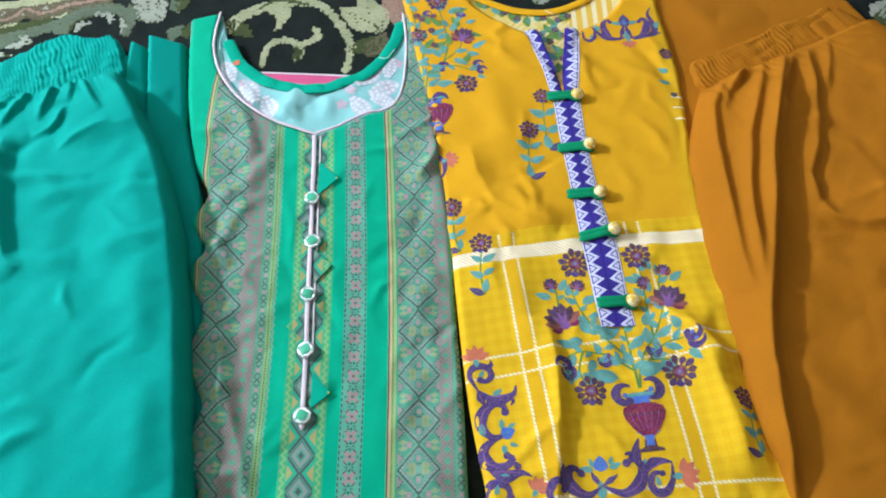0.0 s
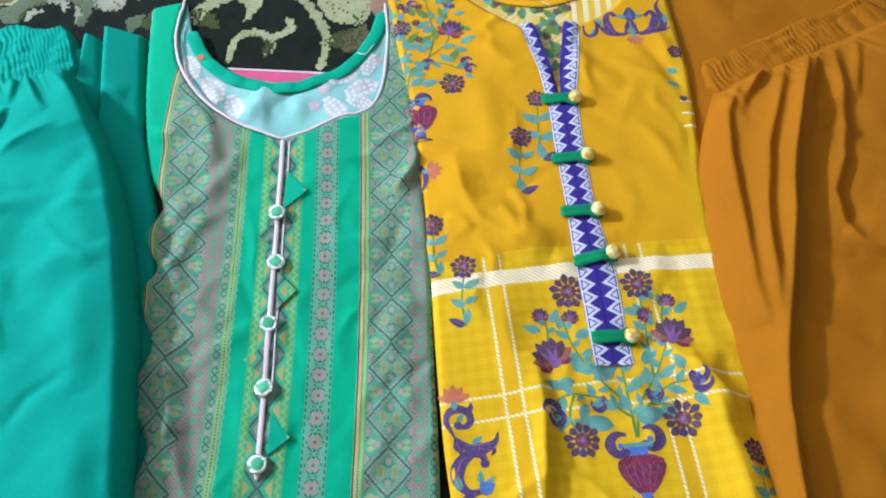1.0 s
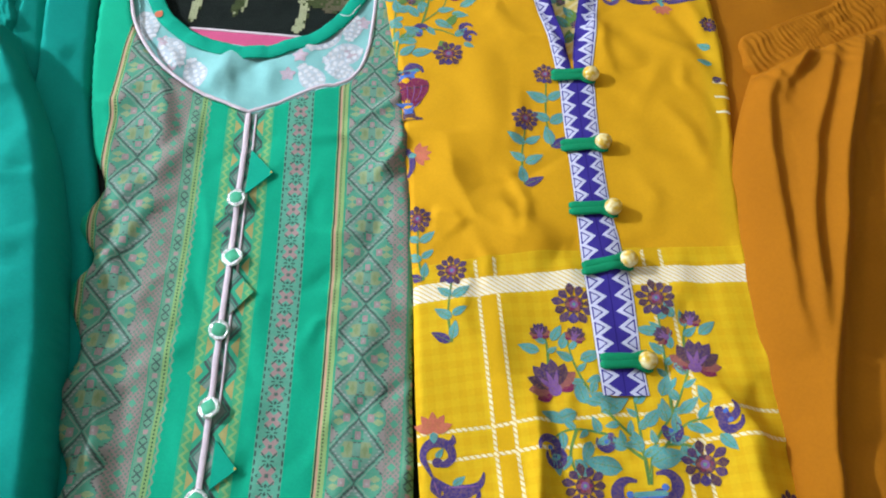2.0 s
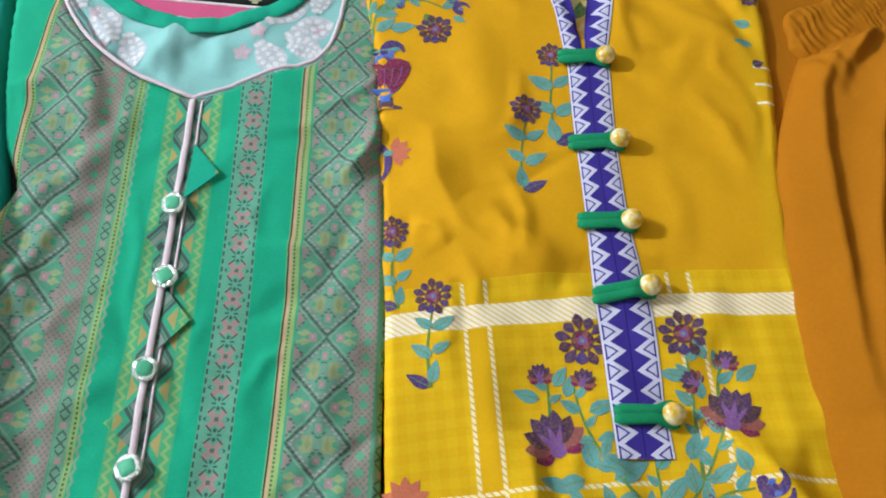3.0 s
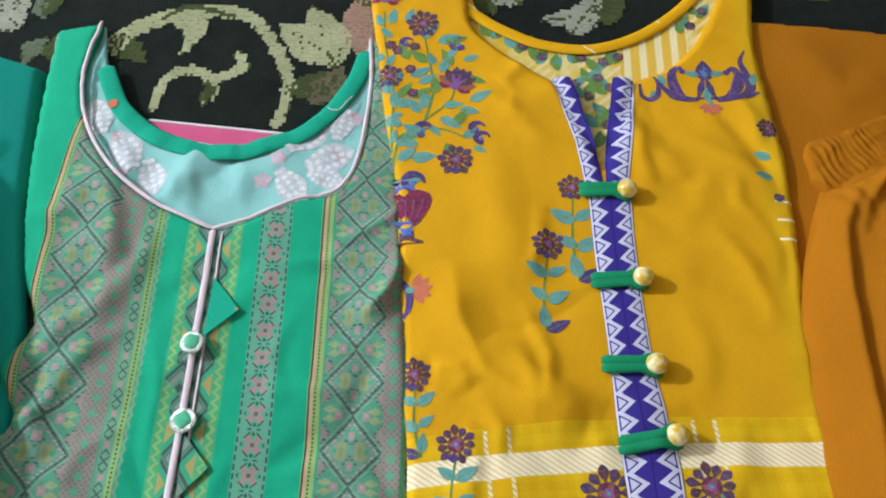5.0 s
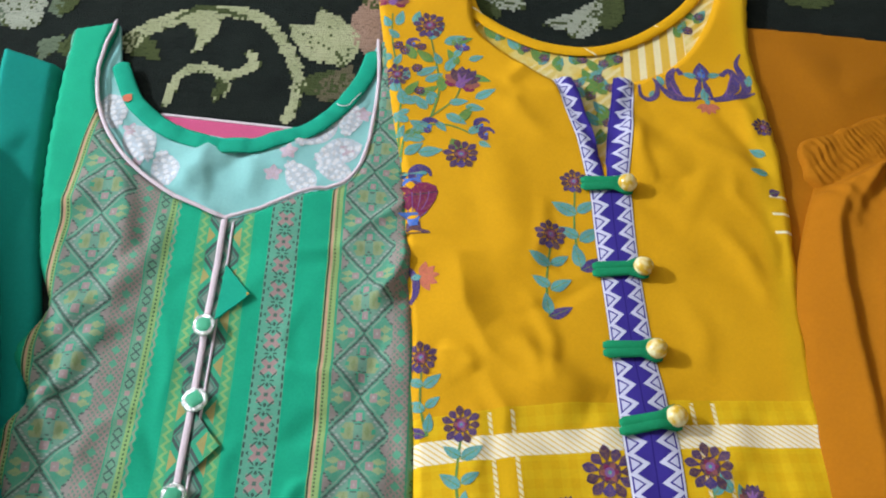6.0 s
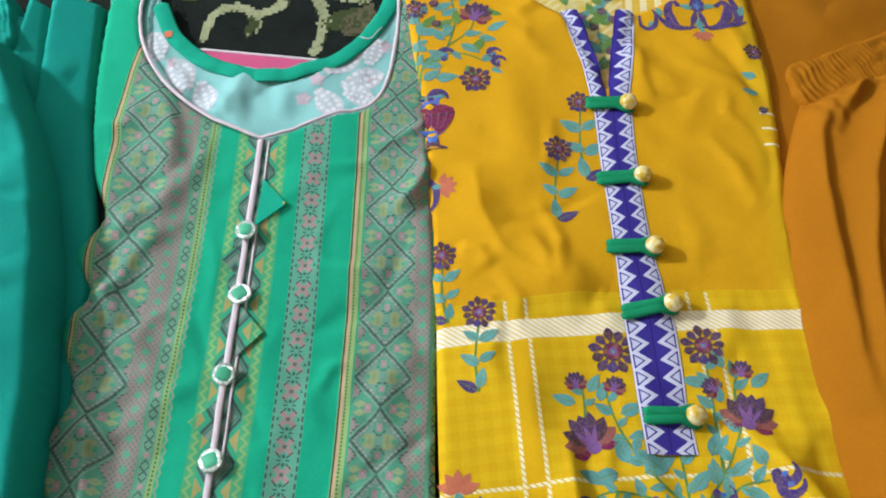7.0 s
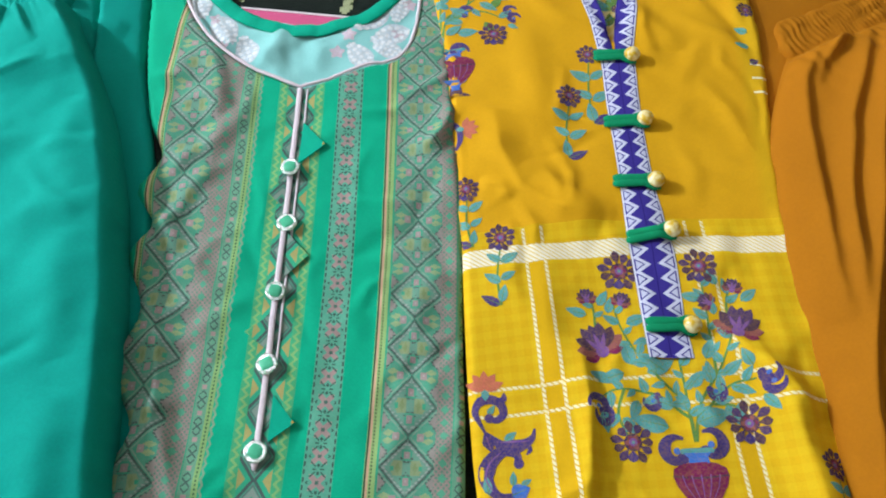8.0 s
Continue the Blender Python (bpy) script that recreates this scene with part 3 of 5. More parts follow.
def carpet_motifs():
    m = tuft()
    m.band([(-0.290, 0.959), (-0.273, 0.984), (-0.240, 1.005), (-0.199, 1.013), (-0.165, 1.003), (-0.139, 0.969), (-0.123, 0.933), (-0.123, 0.904), (-0.128, 0.883)], 0.020, 0.011, MAT["cream"], 0.014)
    m.band([(-0.227, 1.005), (-0.215, 0.990), (-0.223, 0.959)], 0.030, 0.004, MAT["cream"], 0.018)
    m.band([(-0.182, 1.006), (-0.226, 1.017), (-0.249, 0.999)], 0.004, 0.004, MAT["moss"], 0.007)
    m.make("scroll", carpet, "cream carpet scroll")
    m = tuft()
    m.band([(-0.235, 0.896), (-0.234, 0.918), (-0.227, 0.936), (-0.209, 0.942), (-0.191, 0.933), (-0.186, 0.917), (-0.195, 0.904)], 0.008, 0.006, MAT["cream"], 0.011)
    m.band([(-0.194, 0.907), (-0.190, 0.920), (-0.196, 0.930)], 0.008, 0.006, MAT["moss"], 0.012)
    m.band([(-0.189, 0.935), (-0.173, 0.940), (-0.164, 0.952), (-0.174, 0.963)], 0.006, 0.006, MAT["cream"], 0.012)
    m.make("scroll", carpet, "cream carpet scroll")
    for a, ang, le, wd, ink1 in (((-0.083, 0.948), 112, 0.080, 0.046, "cream"), ((-0.080, 0.956), 145, 0.075, 0.040, "cream"), ((-0.066, 0.963), 80, 0.10, 0.05, "blush"),
                                 ((-0.076, 0.935), 196, 0.055, 0.030, "moss"), ((-0.101, 0.908), 60, 0.05, 0.03, "taupe"), ((-0.293, 0.979), -35, 0.05, 0.026, "moss"),
                                 ((-0.345, 0.949), 60, 0.045, 0.022, "moss"), ((-0.374, 0.986), 150, 0.055, 0.036, "pearlgrey"), ((-0.400, 1.003), 100, 0.05, 0.03, "pearlgrey"),
                                 ((-0.361, 0.999), 70, 0.035, 0.018, "moss")) + (((-0.040, 1.020), 120, 0.08, 0.05, "moss"),
                                 ((0.055, 1.017), 130, 0.07, 0.035, "moss"), ((0.123, 0.996), 60, 0.06, 0.030, "pearlgrey"), ((0.097, 1.012), 10, 0.06, 0.020, "pearlgrey"),
                                 ((0.155, 1.008), 80, 0.06, 0.03, "moss"), ((0.082, 1.033), 160, 0.05, 0.02, "pearlgrey"), ((0.375, 1.055), 165, 0.07, 0.03, "moss"),
                                 ((0.563, 0.957), 40, 0.05, 0.03, "pearlgrey"), ((0.566, 0.927), 60, 0.05, 0.03, "moss")):
        m = tuft()
        m.blob(drop(a, le, wd, ang, 10), MAT[ink1])
        if ink1 in ("cream", "pearlgrey"):
            m.band([a, tuple(np.array(a) + 0.8 * le * np.array([math.cos(radians(ang)), math.sin(radians(ang))]))], 0.003, 0.001, MAT["moss"])
        m.make("leaf", carpet, "tufted carpet leaf")
    # border beside the green trousers
    m = tuft()
    m.band([(-0.660, 0.986), (-0.600, 0.995), (-0.582, 0.999), (-0.570, 1.013), (-0.550, 1.004), (-0.530, 1.008), (-0.513, 1.018), (-0.454, 1.031)], 0.028, 0.030, MAT["taupe"])
    m.band([(-0.658, 0.982), (-0.599, 0.990), (-0.582, 0.997), (-0.570, 1.012), (-0.550, 1.003), (-0.530, 1.007), (-0.513, 1.017), (-0.453, 1.029)], 0.005, 0.005, MAT["blush"])
    m.band([(-0.654, 1.020), (-0.584, 1.021), (-0.516, 1.033)], 0.016, 0.012, MAT["cream"])
    m.make("border", carpet, "taupe and cream carpet border")
    m = tuft()
    m.band([(-0.644, 0.929), (-0.590, 0.953), (-0.556, 0.971), (-0.514, 0.980)], 0.040, 0.024, MAT["sage"])
    m.band([(-0.638, 0.963), (-0.580, 0.975), (-0.530, 0.991)], 0.016, 0.010, MAT["moss"])
    m.make("border", carpet, "sage carpet border")
    m = tuft()
    m.band([(-0.510, 0.961), (-0.508, 0.985), (-0.494, 1.000), (-0.470, 1.007), (-0.444, 1.007), (-0.426, 0.993), (-0.420, 0.976), (-0.427, 0.956)], 0.020, 0.012, MAT["sage"], 0.020)
    m.band([(-0.500, 0.963), (-0.499, 0.979), (-0.484, 0.991), (-0.474, 0.997)], 0.004, 0.003, MAT["moss"])
    m.make("scroll", carpet, "sage carpet scroll")
    for pts, w, ink1 in (([(-0.491, 0.965), (-0.489, 0.977), (-0.473, 0.982)], 0.013, "pearlgrey"), ([(-0.479, 0.993), (-0.465, 0.999), (-0.449, 0.994), (-0.448, 0.975)], 0.014, "pearlgrey"), ([(-0.437, 0.990), (-0.428, 0.973), (-0.430, 0.958)], 0.010, "pearlgrey"),
                         ([(-0.427, 1.022), (-0.402, 1.010), (-0.376, 0.986)], 0.020, "pearlgrey"), ([(-0.429, 1.015), (-0.416, 0.993), (-0.405, 0.982)], 0.014, "sage"), ([(-0.410, 0.993), (-0.394, 0.990), (-0.378, 0.986)], 0.012, "pearlgrey"), ([(-0.387, 1.025), (-0.381, 1.014), (-0.377, 1.006)], 0.012, "pearlgrey"),
                         ([(-0.371, 1.024), (-0.363, 1.009), (-0.357, 0.996)], 0.018, "sage"), ([(-0.580, 0.939), (-0.565, 0.944), (-0.545, 0.948)], 0.014, "pearlgrey")) + (([(-0.566, 0.963), (-0.557, 0.956), (-0.545, 0.948)], 0.013, "pearlgrey"), ([(-0.605, 0.925), (-0.583, 0.926), (-0.567, 0.928)], 0.012, "pearlgrey"),
                         ([(-0.529, 0.993), (-0.516, 0.997), (-0.507, 1.004)], 0.009, "cream"), ([(-0.568, 0.996), (-0.569, 1.003), (-0.568, 1.009)], 0.008, "pearlgrey"), ([(-0.598, 0.997), (-0.598, 1.002), (-0.599, 1.007)], 0.008, "pearlgrey"), ([(-0.544, 1.009), (-0.542, 1.013), (-0.541, 1.017)], 0.010, "pearlgrey"),
                         ([(-0.515, 1.014), (-0.515, 1.018), (-0.513, 1.021)], 0.008, "pearlgrey"), ([(-0.362, 0.942), (-0.358, 0.962), (-0.346, 0.974)], 0.022, "sage"), ([(-0.596, 0.978), (-0.582, 0.982), (-0.570, 0.984)], 0.008, "cream")):
        m = tuft()
        m.band(pts, 0.003, 0.002, MAT[ink1], w)
        m.make("leaf", carpet, "tufted carpet leaf")


carpet_motifs()

# ---- pink card inside the neck of the green kurta ----
card = thing("card", "pink card with a white edge lying on the carpet", "card")
quad = np.array([(-0.236, 0.884), (-0.100, 0.873), (-0.106, 0.79), (-0.242, 0.80)])
obj("sheet", [(*p, z) for z in (0.0014, 0.0026) for p in quad], [(3, 2, 1, 0), (4, 5, 6, 7), (0, 1, 5, 4), (1, 2, 6, 5), (2, 3, 7, 6), (3, 0, 4, 7)], MAT["card"], card, smooth=False)
obj("patch", [(-0.126, 0.8735, 0.0029), (-0.106, 0.8718, 0.0029), (-0.108, 0.855, 0.0029), (-0.128, 0.857, 0.0029)], [(0, 3, 2, 1)], MAT["ycorner"], card, smooth=False, label="orange patch")
tube("edge", [(*quad[0], 0.0026), (*quad[1], 0.0026)], 0.0013, MAT["card_edge"], card, label="white card edge")


# ---- green trousers ----
def waist_axes(a, b):
    d = np.array(b) - np.array(a)
    d = d / np.hypot(*d)
    return np.array(a), d, np.array([d[1], -d[0]])


def gathers(X, Y, a, b, f, seed, h, fall):
    """Ruffles that leave the waist seam from a to b and die out downwards."""
    o, d, n = waist_axes(a, b)
    s, q = (X - o[0]) * d[0] + (Y - o[1]) * d[1], (X - o[0]) * n[0] + (Y - o[1]) * n[1]
    q = np.maximum(q, 0)
    w = s * f * (1 - 0.25 * np.clip(q / 0.1, 0, 1)) + 0.7 * np.sin(s * 37 + seed) + 0.5 * np.sin(s * 83 + seed * 2)
    return h * (np.abs(np.sin(w * 3.1416)) ** 0.8 - 0.5) * np.exp(-q / fall) * (0.7 + 0.5 * np.sin(s * 61 + seed))


def below(X, Y, a, b, w=0.014):
    """0 above the seam from a to b, 1 from w below it."""
    o, d, n = waist_axes(a, b)
    q = np.clip(((X - o[0]) * n[0] + (Y - o[1]) * n[1]) / w, 0, 1)
    return q * q * (3 - 2 * q)


def ruched(X, Y, a, b, r, low, h, seed, amp=0.0052):
    """Elastic casing: rows of stitching across fine upright puckers."""
    o, d, n = waist_axes(a, b)
    s, q = (X - o[0]) * d[0] + (Y - o[1]) * d[1], (X - o[0]) * n[0] + (Y - o[1]) * n[1]
    k = s * 185 + 0.16 * np.sin(q * 190 + s * 90 + seed) + 0.30 * ripple(X, Y, 0.03, 23) + 0.7 * np.sin(s * 57 + seed)
    row = np.abs(np.sin(q * 185 + 0.5 * np.sin(s * 60)))
    puck = np.abs(np.sin(k * 3.1416)) ** 0.7 - 0.5
    return low + h * r + r * (amp * puck * (0.78 + 0.22 * row) * (0.75 + 0.4 * np.sin(s * 210 + q * 130)) + 0.0007 * row + 0.0015 * ripple(X, Y, 0.018, 21))


def build_green_trousers():
    t = thing("trousers", "green cotton trousers with gathered elastic waist, on the carpet", "trousers", "trousers beside the kurtas")
    # lower layers that show beside the upper leg
    p2 = np.array([(-0.384, 0.937), (-0.336, 0.930), (-0.318, 0.80), (-0.285, 0.69), (-0.262, 0.55), (-0.24, 0.40), (-0.23, 0.12), (-0.34, 0.12), (-0.36, 0.60), (-0.368, 0.815)])
    r2 = rimmed(p2, 0.006)
    sheet("under_leg", p2, lambda X, Y: 0.003 + (0.006 + 0.32 * np.clip(-0.322 - X, 0, 0.06)) * r2(X, Y) + 0.0015 * ripple(X, Y, 0.09, 3) + ridge(X, Y, [(-0.37, 0.84), (-0.34, 0.835)], 0.012, 0.003), MAT["green"], t)
    p1 = np.array([(-0.405, 0.928), (-0.384, 0.922), (-0.362, 0.79), (-0.40, 0.79)])
    r1 = rimmed(p1, 0.006)
    sheet("fold", p1, lambda X, Y: 0.004 + (0.010 + 0.5 * np.clip(-0.375 - X, 0, 0.03)) * r1(X, Y), MAT["green"], t)
    side = curve([(-0.386, 0.90), (-0.392, 0.865), (-0.384, 0.835), (-0.352, 0.777), (-0.322, 0.715), (-0.303, 0.660), (-0.292, 0.625), (-0.283, 0.580), (-0.272, 0.532), (-0.266, 0.490), (-0.258, 0.442), (-0.252, 0.395), (-0.243, 0.339), (-0.23, 0.12)], 6)
    body = np.vstack([[(-0.80, 0.12), (-0.80, 0.765), (-0.66, 0.81), (-0.53, 0.862), (-0.462, 0.882), (-0.412, 0.898)], side])
    rb, steep = rimmed(side, 0.013, False), rimmed(side, 0.006, False)
    wa, wb = (-0.543, 0.803), (-0.401, 0.854)

    def zb(X, Y):
        r, r2 = rb(X, Y), steep(X, Y)
        z = 0.004 + 0.018 * r2 + 0.032 * r
        z = z + gathers(X, Y, wa, wb, 80.0, 1.0, 0.011, 0.016) * np.clip(r * 1.4, 0, 1)
        for pts, h in (([(-0.447, 0.792), (-0.449, 0.767), (-0.457, 0.755), (-0.478, 0.747)], 0.014), ([(-0.437, 0.838), (-0.416, 0.801), (-0.402, 0.783)], 0.012), ([(-0.408, 0.855), (-0.376, 0.804), (-0.349, 0.773)], 0.010), ([(-0.462, 0.838), (-0.468, 0.805), (-0.474, 0.768)], 0.015),
                       ([(-0.422, 0.850), (-0.398, 0.826), (-0.366, 0.796)], 0.009), ([(-0.484, 0.836), (-0.496, 0.800), (-0.520, 0.757)], 0.014), ([(-0.500, 0.830), (-0.512, 0.800), (-0.540, 0.772)], 0.012), ([(-0.450, 0.842), (-0.444, 0.815), (-0.446, 0.795)], 0.010),
                       ([(-0.531, 0.822), (-0.540, 0.794), (-0.562, 0.762)], 0.011), ([(-0.385, 0.766), (-0.418, 0.746), (-0.446, 0.725)], 0.007)):
            z = z + pleat(X, Y, pts, 0.012, 0.0035, 0.6 * h, 0.3)
        z = z + pleat(X, Y, [(-0.354, 0.772), (-0.390, 0.757), (-0.442, 0.730)], 0.03, 0.014, 0.006)
        z = z + pleat(X, Y, [(-0.509, 0.752), (-0.495, 0.684), (-0.482, 0.631), (-0.467, 0.584), (-0.449, 0.567)], 0.024, 0.010, 0.014, 0.2)
        z = z + ridge(X, Y, [(-0.387, 0.588), (-0.329, 0.608), (-0.300, 0.622)], 0.016, 0.005)
        z = z + ridge(X, Y, [(-0.392, 0.581), (-0.445, 0.575), (-0.471, 0.569)], 0.014, 0.004) - ridge(X, Y, [(-0.398, 0.677), (-0.393, 0.588), (-0.351, 0.526)], 0.02, 0.004)
        z = z + ridge(X, Y, [(-0.344, 0.723), (-0.348, 0.668), (-0.325, 0.622)], 0.018, 0.006) + ridge(X, Y, [(-0.319, 0.586), (-0.318, 0.525), (-0.301, 0.473)], 0.018, 0.006) + ridge(X, Y, [(-0.294, 0.449), (-0.293, 0.391), (-0.276, 0.336)], 0.018, 0.006)
        z = z + crumple(X, Y, (-0.58, 0.35, -0.30, 0.76), 22, 25, 40, 60, 0.0050) * r
        z = z + 0.003 * ripple(X, Y, 0.11, 7) * r + 0.0008 * ripple(X, Y, 0.035, 8) * r
        return 0.008 + (z - 0.008) * (0.35 + 0.65 * below(X, Y, wa, wb))
    sheet("leg", body, Field(zb, -0.81, 0.11, -0.24, 0.92, soft=1), MAT["green"], t, step=0.002)
    band = curve([(-0.701, 0.737), (-0.636, 0.767), (-0.543, 0.803), (-0.505, 0.818), (-0.452, 0.832), (-0.400, 0.853), (-0.401, 0.885), (-0.415, 0.920), (-0.426, 0.930), (-0.451, 0.927), (-0.478, 0.934), (-0.502, 0.929), (-0.524, 0.914), (-0.561, 0.888), (-0.654, 0.839), (-0.720, 0.805)], 6, True)
    band = band + np.column_stack([ripple(band[:, 0], band[:, 1], 0.016, 91), ripple(band[:, 0], band[:, 1], 0.013, 92)]) * 0.0030
    rw = rimmed(band, 0.007)
    sheet("waistband", band, lambda X, Y: ruched(X, Y, wa, wb, rw(X, Y), 0.012, 0.020, 5.0, 0.0040), MAT["green"], t, step=0.0016, floor=0.004, label="ruched elastic waistband")


build_green_trousers()


# ---- orange trousers ----
def build_orange_trousers():
    t = thing("trousers", "orange pleated cotton trousers with gathered waist, beside the yellow kurta", "trousers", "trousers beside the kurtas")
    back = np.array([(0.270, 1.016), (0.402, 1.006), (0.535, 0.985), (0.585, 0.88), (0.60, 0.12), (0.27, 0.12), (0.262, 0.60)])
    rk = rimmed(back, 0.008)
    sheet("under_leg", back, lambda X, Y: 0.003 + 0.006 * rk(X, Y) + 0.002 * ripple(X, Y, 0.10, 31) * rk(X, Y) + ridge(X, Y, [(0.31, 1.0), (0.35, 0.93), (0.42, 0.96)], 0.02, 0.004), MAT["orange"], t)
    side = curve([(0.330, 0.885), (0.324, 0.853), (0.305, 0.803), (0.286, 0.74), (0.280, 0.70), (0.279, 0.617), (0.283, 0.539), (0.293, 0.468), (0.300, 0.390), (0.315, 0.330), (0.335, 0.12)], 6)
    far = curve([(0.72, 0.12), (0.70, 0.45), (0.66, 0.72), (0.58, 0.89), (0.516, 0.965)], 6)
    body = np.vstack([side, far, [(0.472, 0.932), (0.425, 0.907), (0.360, 0.880)]])
    rb, rf = rimmed(side, 0.040, False), rimmed(far, 0.03, False)
    wa, wb = (0.317, 0.830), (0.498, 0.914)

    def zb(X, Y):
        r = rb(X, Y) * (0.3 + 0.7 * rf(X, Y))
        z = 0.006 + 0.020 * r + 0.12 * np.clip(X - 0.43, 0, 0.10) * r
        z = z + gathers(X, Y, wa, wb, 85.0, 2.5, 0.010, 0.020) * np.clip(r * 1.5, 0, 1)
        for pts, long, short, h, e in (([(0.347, 0.845), (0.319, 0.789), (0.313, 0.730), (0.313, 0.667), (0.311, 0.625), (0.311, 0.586), (0.316, 0.538)], 0.020, 0.006, 0.010, 0.2),
                                       ([(0.377, 0.858), (0.338, 0.806), (0.330, 0.780)], 0.014, 0.006, 0.009, 0.3),
                                       ([(0.393, 0.862), (0.370, 0.796), (0.350, 0.737), (0.336, 0.666), (0.331, 0.621), (0.328, 0.571), (0.327, 0.537)], 0.018, 0.007, 0.013, 0.2),
                                       ([(0.419, 0.868), (0.390, 0.787), (0.366, 0.696), (0.358, 0.643), (0.339, 0.564), (0.326, 0.511), (0.319, 0.461), (0.316, 0.402), (0.316, 0.290)], 0.022, 0.009, 0.026, 0.12),
                                       ([(0.432, 0.874), (0.410, 0.813), (0.393, 0.753), (0.391, 0.716)], 0.010, 0.006, 0.010, 0.3),
                                       ([(0.450, 0.883), (0.442, 0.803), (0.427, 0.727), (0.410, 0.687), (0.412, 0.649), (0.427, 0.626)], 0.020, 0.008, 0.012, 0.2), ([(0.510, 0.622), (0.453, 0.620), (0.427, 0.626), (0.408, 0.640)], 0.030, 0.007, 0.010, 0.25),
                                       ([(0.478, 0.895), (0.470, 0.850), (0.455, 0.800)], 0.010, 0.005, 0.005, 0.3), ([(0.366, 0.852), (0.352, 0.825), (0.342, 0.812)], 0.008, 0.005, 0.006, 0.3)):
            z = z + pleat(X, Y, pts, long, short, h, e)
        for pts, w, h in (([(0.390, 0.580), (0.422, 0.562), (0.458, 0.548)], 0.016, 0.004), ([(0.349, 0.473), (0.367, 0.430), (0.392, 0.401), (0.430, 0.380)], 0.020, 0.006),
                          ([(0.306, 0.486), (0.301, 0.403), (0.308, 0.332)], 0.010, 0.006), ([(0.410, 0.500), (0.440, 0.455), (0.480, 0.430)], 0.025, 0.004)):
            z = z + ridge(X, Y, pts, w, h)
        z = z + crumple(X, Y, (0.36, 0.35, 0.60, 0.85), 26, 26, 150, 40, 0.0035) * r
        z = z + 0.003 * ripple(X, Y, 0.09, 37) * r + 0.0008 * ripple(X, Y, 0.035, 38) * r
        return 0.008 + (z - 0.008) * (0.3 + 0.7 * below(X, Y, wa, wb))
    sheet("leg", body, Field(zb, 0.27, 0.11, 0.73, 0.98, soft=1), MAT["orange"], t, step=0.0022)
    band = curve([(0.317, 0.830), (0.346, 0.834), (0.380, 0.851), (0.415, 0.869), (0.461, 0.891), (0.499, 0.914), (0.507, 0.942), (0.503, 0.967), (0.476, 0.955), (0.428, 0.935), (0.392, 0.914), (0.357, 0.898), (0.326, 0.883), (0.309, 0.874), (0.309, 0.854)], 6, True)
    band = band + np.column_stack([ripple(band[:, 0], band[:, 1], 0.016, 91), ripple(band[:, 0], band[:, 1], 0.013, 92)]) * 0.0030
    rw = rimmed(band, 0.007)
    sheet("waistband", band, lambda X, Y: ruched(X, Y, wa, wb, rw(X, Y), 0.009, 0.005, 2.0, 0.0030), MAT["orange"], t, step=0.0016, floor=0.006, label="ruched elastic waistband")


build_orange_trousers()


# ---- green kurta ----
G_NECK = curve([(-0.296, 0.984), (-0.298, 0.924), (-0.283, 0.874), (-0.252, 0.830), (-0.212, 0.799), (-0.177, 0.783), (-0.157, 0.776), (-0.131, 0.786), (-0.100, 0.803), (-0.066, 0.815), (-0.052, 0.852), (-0.049, 0.925), (-0.054, 0.974)], 6)
G_EDGE = curve([(-0.020, 0.974), (-0.018, 0.85), (-0.008, 0.75), (0.002, 0.66), (0.006, 0.566), (0.009, 0.50), (0.013, 0.437), (0.016, 0.33), (0.02, 0.12)], 6)
G_LEFT = curve([(-0.24, 0.12), (-0.243, 0.30), (-0.243, 0.345), (-0.262, 0.388), (-0.249, 0.433), (-0.275, 0.484), (-0.262, 0.533), (-0.284, 0.585), (-0.270, 0.618), (-0.291, 0.653), (-0.277, 0.690),
                (-0.297, 0.735), (-0.316, 0.815), (-0.328, 0.900), (-0.335, 0.974)], 6)
G_POLY = np.vstack([G_NECK, G_EDGE, G_LEFT])
G_RIM = rimmed(np.vstack([G_EDGE, G_LEFT, G_NECK]), 0.005)


def drape_green(X, Y):
    r = G_RIM(X, Y)
    z = 0.0045 + 0.0085 * r
    z = z + 0.0022 * ripple(X, Y, 0.13, 51) * r + 0.0006 * ripple(X, Y, 0.035, 52) * r
    z = z + pleat(X, Y, [(-0.003, 0.758), (-0.017, 0.729), (-0.036, 0.694)], 0.012, 0.010, 0.0075)
    z = z + ridge(X, Y, [(-0.046, 0.718), (-0.014, 0.693), (0.002, 0.638)], 0.015, 0.0060)
    z = z + pleat(X, Y, [(-0.255, 0.558), (-0.235, 0.479), (-0.228, 0.406), (-0.223, 0.329)], 0.018, 0.014, 0.0090)
    z = z + pleat(X, Y, [(-0.226, 0.441), (-0.205, 0.383), (-0.191, 0.328)], 0.015, 0.010, 0.0060)
    z = z + ridge(X, Y, [(-0.270, 0.700), (-0.240, 0.675), (-0.248, 0.630)], 0.012, 0.0060) + ridge(X, Y, [(-0.267, 0.630), (-0.238, 0.593)], 0.010, 0.0060)
    z = z + ridge(X, Y, [(-0.240, 0.791), (-0.226, 0.723), (-0.239, 0.660)], 0.014, 0.0060)
    z = z + ridge(X, Y, [(-0.041, 0.526), (-0.020, 0.553)], 0.012, 0.0045)
    z = z + crumple(X, Y, (-0.29, 0.28, -0.20, 0.80), 44, 5, 60, 40, 0.0042) * r
    z = z + crumple(X, Y, (-0.07, 0.30, 0.01, 0.84), 34, 6, 50, 35, 0.0044) * r
    z = z + crumple(X, Y, (-0.20, 0.28, -0.07, 0.76), 26, 7, 70, 35, 0.0030) * r
    return z


z_green = Field(drape_green, -0.345, 0.11, 0.03, 0.995)


